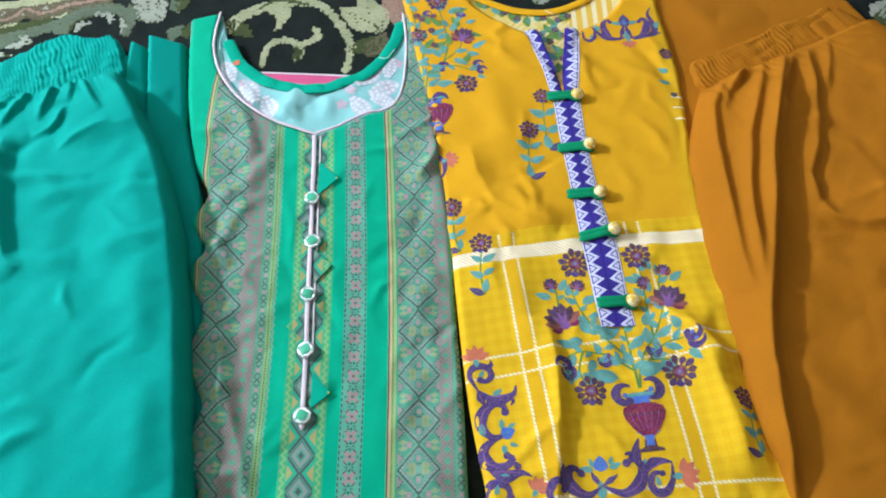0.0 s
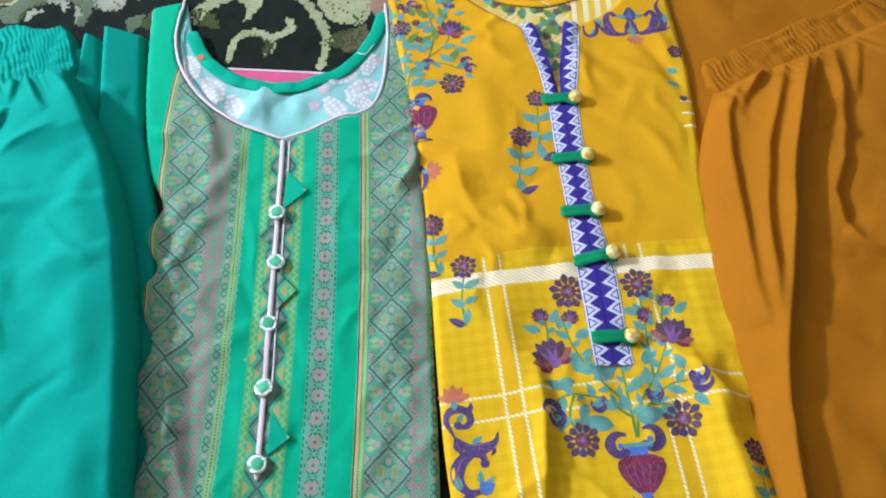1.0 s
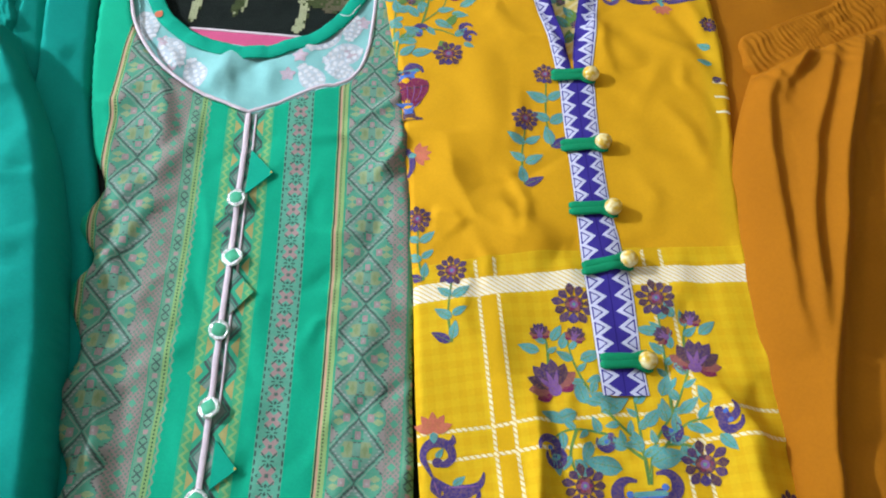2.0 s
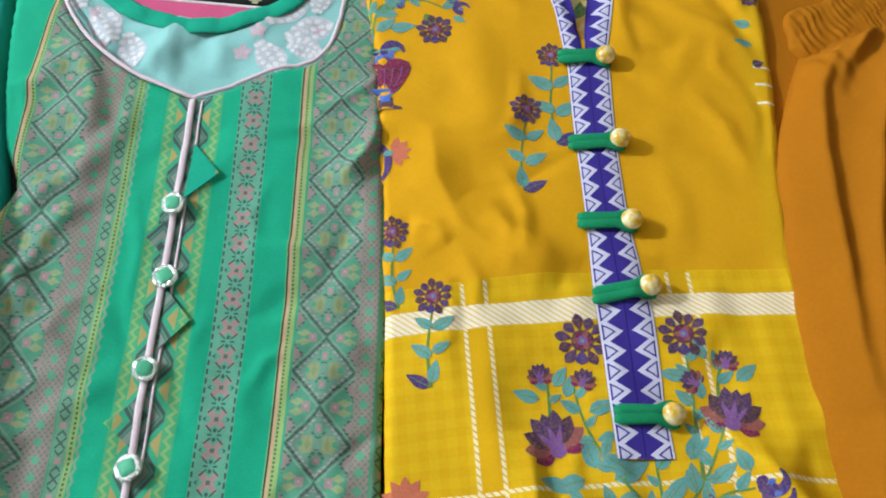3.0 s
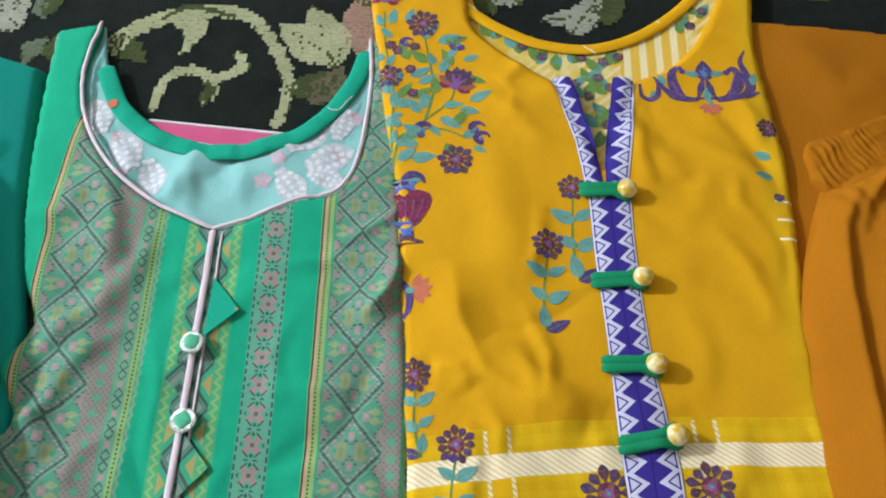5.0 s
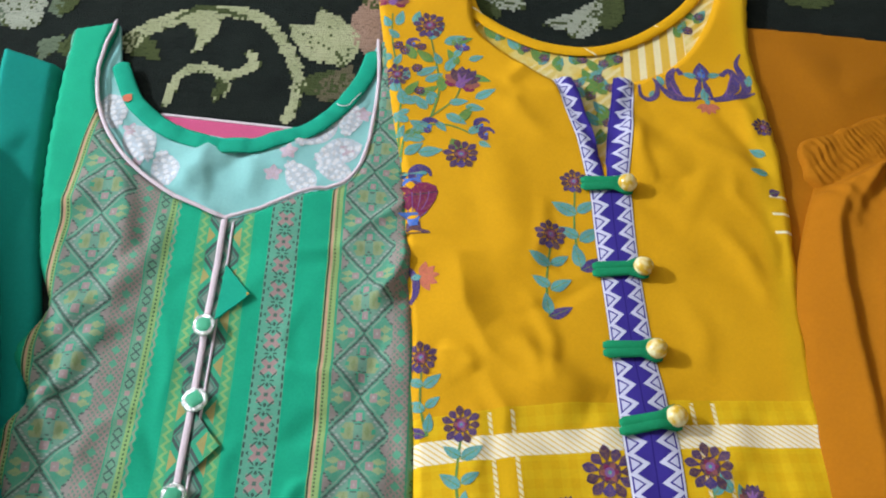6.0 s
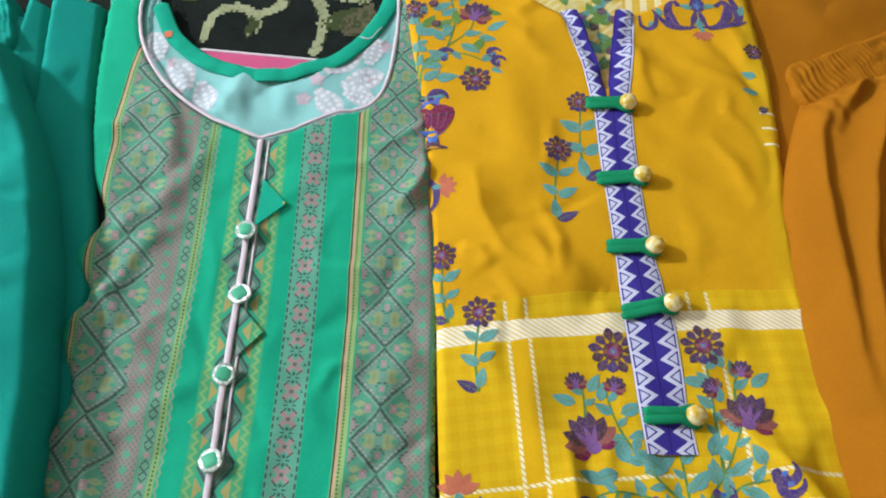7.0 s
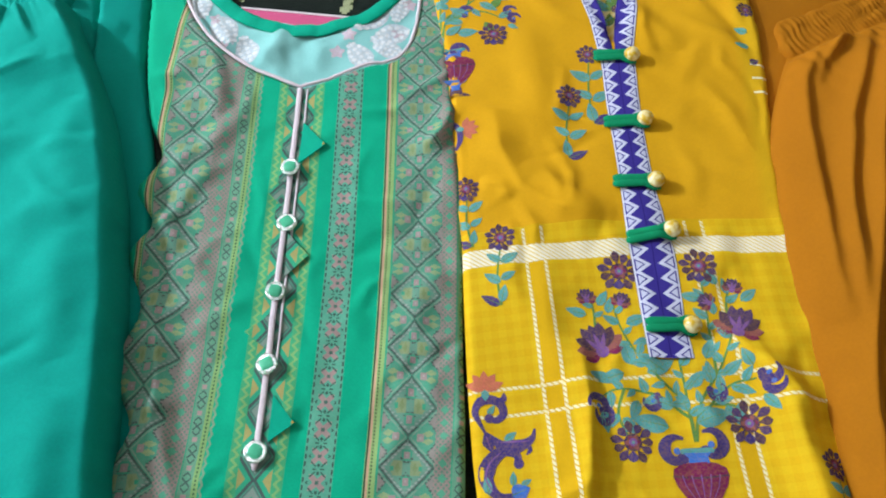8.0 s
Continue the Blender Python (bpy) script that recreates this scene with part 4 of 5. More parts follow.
def uv_green(X, Y):
    t = np.clip((0.8 - Y) / 0.36, 0, 1)
    u = X - 0.012 * np.sin(t * 1.5708)
    left = np.clip((-0.20 - X) / 0.09, 0, 1)
    return u - 0.004 * left * np.clip((0.70 - Y) / 0.1, 0, 1) + 0.004 * left * ripple(X, Y, 0.09, 57), Y - 0.019 + 0.0015 * ripple(X, Y, 0.08, 55)


def build_green_kurta():
    k = thing("kurta", "green lozenge-striped kurta with round piped neck, laid flat", "kurta", "kurtas laid side by side")
    front = sheet("front", G_POLY, z_green, MAT["kg"], k, step=0.002, uvf=uv_green, floor=0.003)
    # inner back with its facing and bound neckline
    inner = curve([(-0.296, 0.986), (-0.278, 0.925), (-0.252, 0.889), (-0.226, 0.869), (-0.196, 0.860), (-0.162, 0.857), (-0.135, 0.864), (-0.103, 0.879), (-0.082, 0.904), (-0.066, 0.939), (-0.055, 0.972)], 6)
    low = G_NECK + np.array([0, -0.006])
    pf = np.vstack([inner, low[::-1]])

    def z_in(X, Y):
        return 0.0062 + 0.0016 * ripple(X, Y, 0.05, 61) + crumple(X, Y, (-0.27, 0.80, -0.06, 0.88), 22, 63, 92, 22, 0.0032) + ridge(X, Y, [(-0.20, 0.83), (-0.195, 0.80)], 0.008, 0.002) + ridge(X, Y, [(-0.14, 0.84), (-0.15, 0.80)], 0.010, 0.002)
    z_in = Field(lambda X, Y, f=z_in: np.maximum(f(X, Y), 0.0042), -0.31, 0.75, -0.04, 1.0)
    face = sheet("back_facing", pf, z_in, MAT["facing"], k, step=0.002, floor=0.002, label="pale aqua neck facing")
    mid = curve([(-0.283, 0.935), (-0.262, 0.896), (-0.238, 0.872), (-0.212, 0.858), (-0.188, 0.851), (-0.160, 0.849), (-0.134, 0.856), (-0.100, 0.872), (-0.077, 0.899), (-0.062, 0.932), (-0.055, 0.962)], 6)
    tube("neck_binding", [(x, y + 0.0006 * math.sin(i * 0.7), 0.0088 + 0.0008 * math.sin(i * 0.9) + 0.0005 * math.sin(i * 2.3)) for i, (x, y) in enumerate(mid)], 0.0080, MAT["green_dark"], k, flat=0.24, n=12, label="green neck binding")
    for c, a0, le in (((-0.285, 0.902), -66, 0.044), ((-0.256, 0.868), -60, 0.046), ((-0.211, 0.806), 112, 0.040), ((-0.081, 0.883), 222, 0.044), ((-0.057, 0.858), 205, 0.044), ((-0.093, 0.805), 128, 0.040), ((-0.068, 0.901), 262, 0.036), ((-0.062, 0.823), 160, 0.034)):
        m = Motif(z_in, 0.0003, 0.003)
        m.blob(drop(c, le, le * 0.62, a0, 8), MAT["lav"])
        d = np.array([math.cos(radians(a0)), math.sin(radians(a0))])
        n = np.array([-d[1], d[0]])
        for q in range(6):
            wd = le * 0.30 * math.sin(3.1416 * (0.12 + 0.15 * q))
            for sg in (-0.66, 0.0, 0.66):
                m.blob(ring(np.array(c) + d * le * (0.10 + 0.155 * q + 0.03 * abs(sg)) + n * wd * sg, le * 0.062 * (1.1 - 0.04 * q), 6), MAT["white_ink"])
        m.make("leaf_print", face, "white mosaic leaf print")
    for c in ((-0.222, 0.806), (-0.255, 0.862), (-0.068, 0.852), (-0.118, 0.846), (-0.060, 0.890), (-0.128, 0.824), (-0.245, 0.825)):
        m = Motif(z_in, 0.0003, 0.004)
        for q in range(5):
            m.blob(drop(c, 0.0085, 0.006, 72 * q + 20, 5), MAT["rose_ink"])
        m.make("blossom_print", face, "faded pink blossom print")
    m = Motif(lambda X, Y: np.full(np.shape(X), 0.0106), 0.0005, 0.004)
    m.blob(drop((-0.268, 0.890), 0.010, 0.009, 60, 6), MAT["red"])
    m.make("bud_print", face, "coral bud print")
    # piping
    n3 = [(x, y, float(z_green(np.array([x]), np.array([y]))[0]) + 0.0015) for x, y in even(G_NECK, 0.006)]
    i0 = int(np.argmin([abs(p[0] + 0.157) + abs(p[1] - 0.776) for p in n3]))
    zl = lambda x, y: float(z_green(np.array([x]), np.array([y]))[0])
    slit = curve([(-0.1575, 0.775), (-0.156, 0.74), (-0.154, 0.68), (-0.1505, 0.57), (-0.148, 0.489), (-0.1463, 0.404)], 6)
    tube("neck_piping", [(x, y, z + 0.0022 + 0.0004 * math.sin(41 * x + 60 * y)) for x, y, z in n3], 0.0018, MAT["pipe"], k, flat=0.8, n=10, label="lilac piping")
    tube("slit_piping", [(x, y, zl(x, y) + 0.0016) for x, y in slit], 0.0026, MAT["pipe"], k, flat=0.5, n=10, label="lilac piping")
    s2 = slit + np.array([0.0075, -0.004]) * np.linspace(1, 0.9, len(slit))[:, None]
    tube("slit_edge", [(x, y, zl(x, y) + 0.0006) for x, y in s2[:-6]], 0.0010, MAT["pipe"], k, flat=0.7, n=8, label="lilac piping")
    tube("thread", curve([(-0.083, 0.896, 0.013), (-0.078, 0.8925, 0.0145), (-0.072, 0.894, 0.014), (-0.067, 0.903, 0.0135), (-0.063, 0.910, 0.012)], 5), 0.0005, MAT["white_ink"], k, n=5, label="loose white thread", step=0.002)
    # pointed tabs
    for a, b, c, mt in (((-0.149, 0.732), (-0.125, 0.705), (-0.148, 0.683), "cord"), ((-0.148, 0.612), (-0.127, 0.589), (-0.145, 0.568), "kg"), ((-0.140, 0.464), (-0.120, 0.442), (-0.139, 0.426), "cord"),
                        ((-0.156, 0.667), (-0.171, 0.652), (-0.154, 0.636), "kg"), ((-0.149, 0.534), (-0.170, 0.516), (-0.147, 0.499), "kg")):
        P = [np.array(a), np.array(b), np.array(c)]
        zz = [zl(*p) + h for p, h in zip(P, (0.0020, 0.0034, 0.0020))]
        V = [(*p, z) for p, z in zip(P, zz)] + [(*p, z - 0.0014) for p, z in zip(P, zz)]
        uvs = np.array([[(p[0] - P[0][0]) - 0.1575 + 0.002, p[1] + 0.004] for p in P] * 2)
        tab = obj("tab", V, [(0, 2, 1), (3, 4, 5), (0, 1, 4, 3), (1, 2, 5, 4), (2, 0, 3, 5)], MAT["green_dark" if mt == "cord" else "kg"], k, uv=uvs, smooth=False, label="pointed fabric tab")
        tip, c0 = np.array(V[1]), np.mean(np.array(V[:3]), 0)
        if mt == "cord":
            e = tip + (c0 - tip) * 0.12 + np.array([0, 0, 0.0006])
            obj("tip", [e + (0.0012, 0, 0), e + (-0.0008, 0.0016, 0), e + (-0.0008, -0.0016, 0)], [(0, 1, 2)], MAT["ycorner"], tab, smooth=False, label="mustard thread corner")
    return k


def lathe(name, profile, mat, parent, n=24, wob=0.0, label=""):
    """A turned piece from (radius, height) pairs."""
    V, F = [], []
    for i, (r, z) in enumerate(profile):
        for j in range(n):
            a = 6.2832 * j / n
            q = r * (1 + wob * (1 if j % 2 else -1))
            V.append((q * math.cos(a), q * math.sin(a), z))
    for i in range(len(profile) - 1):
        for j in range(n):
            a, b = i * n + j, i * n + (j + 1) % n
            F.append((a, b, b + n, a + n))
    F += [tuple(range(n))[::-1], tuple(range(len(V) - n, len(V)))]
    return obj(name, V, F, mat, parent, smooth=wob == 0, label=label)


def green_buttons(k):
    for i, (x, y, sx, tip) in enumerate(((-0.1535, 0.677, 1.0, 4), (-0.1495, 0.620, 1.06, -3), (-0.1500, 0.553, 1.0, 8), (-0.1475, 0.488, 1.04, -5), (-0.1465, 0.417, 1.05, 3))):
        z = float(z_green(np.array([x]), np.array([y]))[0])
        b = lathe("button", [(0.0058, 0.0), (0.0080, 0.0010), (0.0087, 0.0024), (0.0083, 0.0038), (0.0072, 0.0045), (0.0054, 0.0040)], MAT["silver"], k, 40, 0.014, "silver-rimmed button")
        b.matrix_basis = pose(x, y, z + 0.0028, tip, -tip, i * 40) @ Matrix.Diagonal((sx, sx, 1, 1))
        lathe("stone", [(0.0060, 0.0038), (0.0056, 0.0047), (0.0034, 0.0053), (0.0008, 0.0055)], MAT["gem"], b, 8, 0.11 if i % 2 else 0.05, "green enamel centre")


kurta_g = build_green_kurta()
green_buttons(kurta_g)

# ---- yellow kurta ----
Y_LEFT = curve([(0.060, 0.120), (0.034, 0.330), (0.026, 0.378), (0.019, 0.424), (0.013, 0.486), (0.008, 0.552), (0.004, 0.610), (-0.002, 0.655), (-0.005, 0.700), (-0.011, 0.742), (-0.016, 0.794), (-0.024, 0.841), (-0.036, 0.899), (-0.050, 0.977), (-0.058, 1.035), (-0.045, 1.072)], 6)
Y_NECK = curve([(0.020, 1.079), (0.028, 1.036), (0.034, 0.994), (0.052, 0.971), (0.079, 0.949), (0.106, 0.932)], 5)
Y_NECK2 = curve([(0.176, 0.936), (0.203, 0.948), (0.227, 0.974), (0.245, 1.009), (0.257, 1.044), (0.262, 1.079)], 5)
Y_RIGHT = curve([(0.292, 1.072), (0.285, 1.031), (0.281, 0.975), (0.286, 0.912), (0.291, 0.842), (0.289, 0.771), (0.286, 0.700), (0.288, 0.615), (0.298, 0.520), (0.315, 0.430), (0.330, 0.330), (0.340, 0.120)], 6)
Y_POLY = np.vstack([Y_LEFT, Y_NECK, [(0.1455, 0.842)], Y_NECK2, Y_RIGHT])
Y_RIM = rimmed(Y_POLY, 0.005)


def drape_yellow(X, Y):
    r = Y_RIM(X, Y)
    z = 0.0085 + 0.008 * r
    z = z + 0.0022 * ripple(X, Y, 0.14, 71) * r + 0.0005 * ripple(X, Y, 0.035, 72) * r
    z = z + pleat(X, Y, [(0.027, 0.754), (0.036, 0.703), (0.055, 0.665), (0.084, 0.645), (0.125, 0.629)], 0.022, 0.018, 0.0085)
    z = z + pleat(X, Y, [(0.018, 0.668), (0.036, 0.665), (0.046, 0.652)], 0.010, 0.006, 0.004)
    z = z + ridge(X, Y, [(0.058, 0.691), (0.101, 0.655), (0.138, 0.639)], 0.014, 0.0060)
    z = z + pleat(X, Y, [(0.101, 0.523), (0.109, 0.466), (0.106, 0.400), (0.096, 0.308)], 0.022, 0.008, 0.0120, 0.2)
    z = z + pleat(X, Y, [(0.282, 0.456), (0.264, 0.488), (0.228, 0.521), (0.212, 0.534)], 0.02, 0.012, 0.0105)
    z = z + pleat(X, Y, [(0.240, 0.530), (0.262, 0.470), (0.275, 0.400), (0.285, 0.330)], 0.03, 0.020, 0.011)
    z = z + ridge(X, Y, [(0.259, 0.494), (0.275, 0.420), (0.283, 0.347)], 0.018, 0.0090)
    z = z + ridge(X, Y, [(0.073, 0.607), (0.078, 0.537), (0.089, 0.472)], 0.012, 0.0045)
    z = z + ridge(X, Y, [(0.051, 0.855), (0.075, 0.765), (0.053, 0.715)], 0.02, 0.0045)
    z = z + crumple(X, Y, (0.0, 0.32, 0.30, 0.62), 54, 15, 105, 24, 0.0040) * r
    z = z + crumple(X, Y, (-0.02, 0.60, 0.28, 0.96), 46, 16, 115, 35, 0.0034) * r
    z = z + crumple(X, Y, (0.0, 0.56, 0.13, 0.70), 10, 17, 140, 20, 0.0016) * r
    return z


z_yellow = Field(drape_yellow, -0.065, 0.11, 0.345, 1.09)


def uv_yellow(X, Y):
    s = 0.588 + 0.18 * X - 0.27 * X * X
    return X - 0.12 * (0.626 - Y), Y - s + 0.0008 * ripple(X, Y, 0.06, 77)


def zy(x, y):
    return float(z_yellow(np.array([x]), np.array([y]))[0])


def strip_between(name, left, right, zf, mat, parent, ul, ur, lift, n=6, step=0.003, label=""):
    """A braid between two edges, raised on the cloth and turned down at its rims."""
    L = even(curve(left, 6), step)
    R = curve(right, 6)
    s = np.r_[0, np.cumsum(np.hypot(*np.diff(R, axis=0).T))]
    q = np.linspace(0, s[-1], len(L))
    R = np.column_stack([np.interp(q, s, R[:, 0]), np.interp(q, s, R[:, 1])])
    along = np.r_[0, np.cumsum(np.hypot(*np.diff((L + R) / 2, axis=0).T))]
    V, UV, F = [], [], []
    for i in range(len(L)):
        for j in range(n + 1):
            t = j / n
            V.append((*(L[i] * (1 - t) + R[i] * t), 0))
            UV.append((ul + (ur - ul) * t, along[i]))
    V = np.array(V)
    e = np.tile(np.arange(n + 1), len(L))
    V[:, 2] = zf(V[:, 0], V[:, 1]) + lift - np.where((e == 0) | (e == n), lift * 0.7, 0)
    for i in range(len(L) - 1):
        for j in range(n):
            a = i * (n + 1) + j
            F.append((a, a + n + 1, a + n + 2, a + 1))
    return obj(name, V, F, mat, parent, uv=np.array(UV), label=label)


def flower(zf, parent, c, r, rot=0.0, name="flower_print"):
    m = Motif(zf)
    for i in range(11):
        a = 360 / 11 * i + rot
        big = 1.25 if i == 8 else 1.0
        m.blob(drop(np.array(c) + 0.34 * r * np.array([math.cos(radians(a)), math.sin(radians(a))]), r * (0.72 if i % 2 else 0.60), r * 0.40 * big, a, 7, 1.55), MAT["indigo"] if i == 8 else MAT["purple"] if i % 3 else MAT["plum"])
    m.blob(ring(c, r * 0.42), MAT["plum"])
    for i in range(6):
        m.blob(drop(c, r * (0.42 if i % 2 else 0.36), r * 0.24, 60 * i + rot, 5, 1.3), MAT["rust" if i % 2 else "wine"])
    m.blob(ring(c, r * 0.20, 9), MAT["violet"])
    m.blob(ring(c, r * 0.08, 7), MAT["teal"])
    return m.make(name, parent, "purple flower print")


def lotus(zf, parent, c, r, rot=90.0):
    m = Motif(zf)
    for k, (a, le) in enumerate(((-100, 0.8), (100, 0.8), (-72, 1.0), (72, 1.0), (-44, 1.1), (44, 1.1), (-18, 1.2), (18, 1.2), (0, 1.15))):
        m.blob(drop(c, r * le * 0.9, r * 0.44, rot + a, 7, 1.25), MAT[("wine", "rust", "plum", "purple", "purple")[min(k // 2, 4)]])
    for a in (-30, 0, 30):
        m.blob(drop(c, r * 0.7, r * 0.16, rot + a, 5), MAT["violet"])
    m.blob(ring(c, r * 0.22), MAT["violet"])
    return m.make("lotus_print", parent, "purple lotus print")


def leaf(zf, parent, c, length, ang, width=None, mat="teal"):
    m = Motif(zf)
    m.blob(drop(c, length, width or length * 0.50, ang, 7, 0.72), MAT[mat])
    d = np.array([math.cos(radians(ang)), math.sin(radians(ang))])
    m.band([tuple(c), tuple(np.array(c) + d * length * 0.8)], 0.0007, 0.0003, MAT["olive"])
    return m.make("leaf_print", parent, "teal leaf print")


def stem(zf, parent, pts, w0=0.0022, w1=0.0012):
    return Motif(zf, 0.00035).band(pts, w0, w1, MAT["olive"]).make("stem_print", parent, "olive stem print")


def comma(zf, parent, c, size, rot, hand=1, mat="indigo"):
    """A paisley hook."""
    m = Motif(zf)
    a = np.radians(np.linspace(0, 250, 9)) * hand + radians(rot)
    rad = size * np.linspace(0.62, 0.36, 9)
    pts = [(c[0] + q * math.cos(t), c[1] + q * math.sin(t)) for t, q in zip(a, rad)]
    m.band(pts, size * 0.12, size * 0.34, MAT[mat], size * 0.52)
    m.blob(ring(pts[-1], size * 0.24, 9), MAT[mat])
    m.blob(ring(c, size * 0.15, 7), MAT["blue"])
    return m.make("paisley_print", parent, "purple paisley print")


def curl(zf, parent, pts, w, bulb=0.0, w0=0.0015):
    """An acanthus stroke that swells and ends in a point or a bulb."""
    m = Motif(zf)
    m.band(pts, w0, max(bulb * 1.2, 0.0012), MAT["indigo"], w)
    if bulb:
        m.blob(ring(pts[-1], bulb, 9), MAT["indigo"])
    p = even(curve(pts, 6), 0.004)
    if w > 0.009:
        m.band([tuple(q) for q in p[len(p) // 4: 3 * len(p) // 4: 3]] if len(p) > 16 else [tuple(p[len(p) // 4]), tuple(p[3 * len(p) // 4])], 0.0006, 0.0006, MAT["violet"], 0.0016)
    return m.make("scroll_print", parent, "purple scroll print")


def scroll(zf, parent, pts, w0, w1, mid=None, mat="indigo"):
    m = Motif(zf)
    m.band(pts, w0, w1, MAT[mat], mid)
    return m.make("scroll_print", parent, "purple scroll print")


def vase(zf, parent, c, h, rot=0.0, body="wine"):
    """An urn seen from the side: foot, bowl, neck and rim."""
    m = Motif(zf)
    a = radians(rot)
    R = np.array([[math.cos(a), -math.sin(a)], [math.sin(a), math.cos(a)]])

    def prof(rows):
        p = [(x, y) for x, y in rows] + [(-x, y) for x, y in rows[::-1]]
        return (np.array(p) * h) @ R.T + np.array(c)
    m.blob(prof([(0.22, -0.50), (0.20, -0.46), (0.10, -0.42), (0.09, -0.30)]), MAT["plum"])
    m.blob(prof([(0.07, -0.40), (0.06, -0.34), (0.08, -0.26), (0.2, -0.16)]), MAT["blue"])
    m.blob(prof([(0.10, -0.24), (0.22, -0.12), (0.31, 0.02), (0.35, 0.14), (0.33, 0.24), (0.22, 0.30), (0.10, 0.32)]), MAT[body])
    m.band([tuple(R @ np.array([-0.35 * h, 0.15 * h]) + np.array(c)), tuple(R @ np.array([0.0, 0.12 * h]) + np.array(c)), tuple(R @ np.array([0.35 * h, 0.15 * h]) + np.array(c))], 0.0012, 0.0012, MAT["plum"], 0.0018)
    m.blob(prof([(0.13, 0.30), (0.12, 0.38), (0.18, 0.44)]), MAT["blue"])
    m.blob(prof([(0.20, 0.43), (0.22, 0.47), (0.18, 0.50)]), MAT["teal"])
    for x in (-0.2, -0.1, 0.0, 0.1, 0.2):
        m.band([tuple(R @ np.array([x * h * 0.55, -0.14 * h]) + np.array(c)), tuple(R @ np.array([x * h, 0.02 * h]) + np.array(c)), tuple(R @ np.array([x * h * 1.15, 0.16 * h]) + np.array(c))], 0.0006, 0.0010, MAT["violet"])
    return m.make("urn_print", parent, "wine and blue urn print")


def coral(zf, parent, c, r, rot):
    m = Motif(zf)
    for a in (-70, -35, 0, 35, 70):
        m.blob(drop(c, r, r * 0.5, rot + a, 6), MAT["red"])
    m.blob(drop(c, r * 0.6, r * 0.4, rot + 180, 5), MAT["teal"])
    return m.make("coral_flower_print", parent, "coral flower print")


def sprig(zf, parent, head, foot, r, hand=1):
    """One flower on a leafy stalk with a purple hook at its foot."""
    h, f = np.array(head), np.array(foot)
    d = h - f
    le = np.hypot(*d)
    ang = math.degrees(math.atan2(d[1], d[0]))
    n = np.array([-d[1], d[0]]) / le
    stem(zf, parent, [tuple(f), tuple(f + d * 0.4 + n * 0.003), tuple(h - d * 0.12)])
    for t, sg, k in ((0.64, 1, 0.95), (0.62, -1, 1.15), (0.32, 1, 1.1), (0.36, -1, 0.95), (0.04, -1, 1.05)):
        leaf(zf, parent, f + d * t, le * 0.24 * k, ang + hand * sg * (58 if t > 0.1 else 12))
    leaf(zf, parent, f + n * 0.001, le * 0.28, ang + hand * 62, le * 0.13, "indigo")
    flower(zf, parent, tuple(h), r)


def build_yellow_kurta():
    k = thing("kurta", "yellow plaid floral kurta with blue zigzag placket, laid flat", "kurta", "kurtas laid side by side")
    front = sheet("front", Y_POLY, z_yellow, MAT["ky"], k, step=0.002, uvf=uv_yellow, floor=0.0065)
    inner = curve([(0.020, 1.077), (0.030, 1.024), (0.044, 1.007), (0.067, 0.992), (0.097, 0.979), (0.136, 0.975), (0.171, 0.986), (0.202, 1.007), (0.230, 1.036), (0.255, 1.077)], 6)
    pf = np.vstack([inner, (Y_NECK2 + np.array([0.004, -0.004]))[::-1], [(0.162, 0.87), (0.146, 0.828), (0.130, 0.87)], (Y_NECK + np.array([-0.004, -0.004]))[::-1]])

    def z_in(X, Y):
        return 0.0080 + 0.0006 * ripple(X, Y, 0.05, 81)
    face = sheet("back_facing", pf, z_in, MAT["facing_y"], k, step=0.003, floor=0.003, label="pale yellow patterned neck facing")
    tube("neck_binding", [(x, y - 0.004, 0.0100) for x, y in inner], 0.0056, MAT["bind_y"], k, flat=0.3, n=12, label="yellow neck binding")
    rng = random.Random(4)
    for c in ((0.055, 0.985), (0.075, 0.968), (0.092, 0.957), (0.108, 0.951), (0.126, 0.957), (0.145, 0.953), (0.158, 0.959), (0.224, 0.998), (0.236, 1.016), (0.120, 0.928), (0.132, 0.915), (0.150, 0.925), (0.140, 0.935), (0.146, 0.885), (0.152, 0.900), (0.142, 0.865)):
        for q in range(3):
            leaf(z_in, face, (c[0] + rng.uniform(-0.004, 0.004), c[1] + rng.uniform(-0.004, 0.004)), rng.uniform(0.013, 0.021), rng.uniform(45, 135), mat=("teal", "olive", "olive")[q])
        if rng.random() < 0.7:
            flower(z_in, face, (c[0] + 0.005, c[1] + 0.006), 0.0052, rng.uniform(0, 40))
    # braid
    strip_between("placket", [(0.130, 0.823), (0.132, 0.807), (0.135, 0.763), (0.142, 0.681), (0.146, 0.620), (0.151, 0.577), (0.157, 0.506)], [(0.164, 0.833), (0.165, 0.810), (0.166, 0.771), (0.171, 0.696), (0.179, 0.642), (0.186, 0.605), (0.190, 0.548), (0.194, 0.508)],
                  z_yellow, MAT["placket"], k, -1, 1, 0.0022, label="blue and white zigzag braid")
    strip_between("placket_edge", [(0.103, 0.932), (0.114, 0.896), (0.123, 0.862), (0.130, 0.821)], [(0.120, 0.934), (0.130, 0.898), (0.139, 0.863), (0.144, 0.826)], z_yellow, MAT["placket"], k, -1, 0.05, 0.0020, 4, label="blue and white zigzag braid")
    strip_between("placket_edge", [(0.156, 0.935), (0.151, 0.894), (0.147, 0.861), (0.146, 0.828)], [(0.175, 0.934), (0.171, 0.894), (0.168, 0.861), (0.164, 0.829)], z_yellow, MAT["placket"], k, -0.05, 1, 0.0024, 4, label="blue and white zigzag braid")
    return k, front


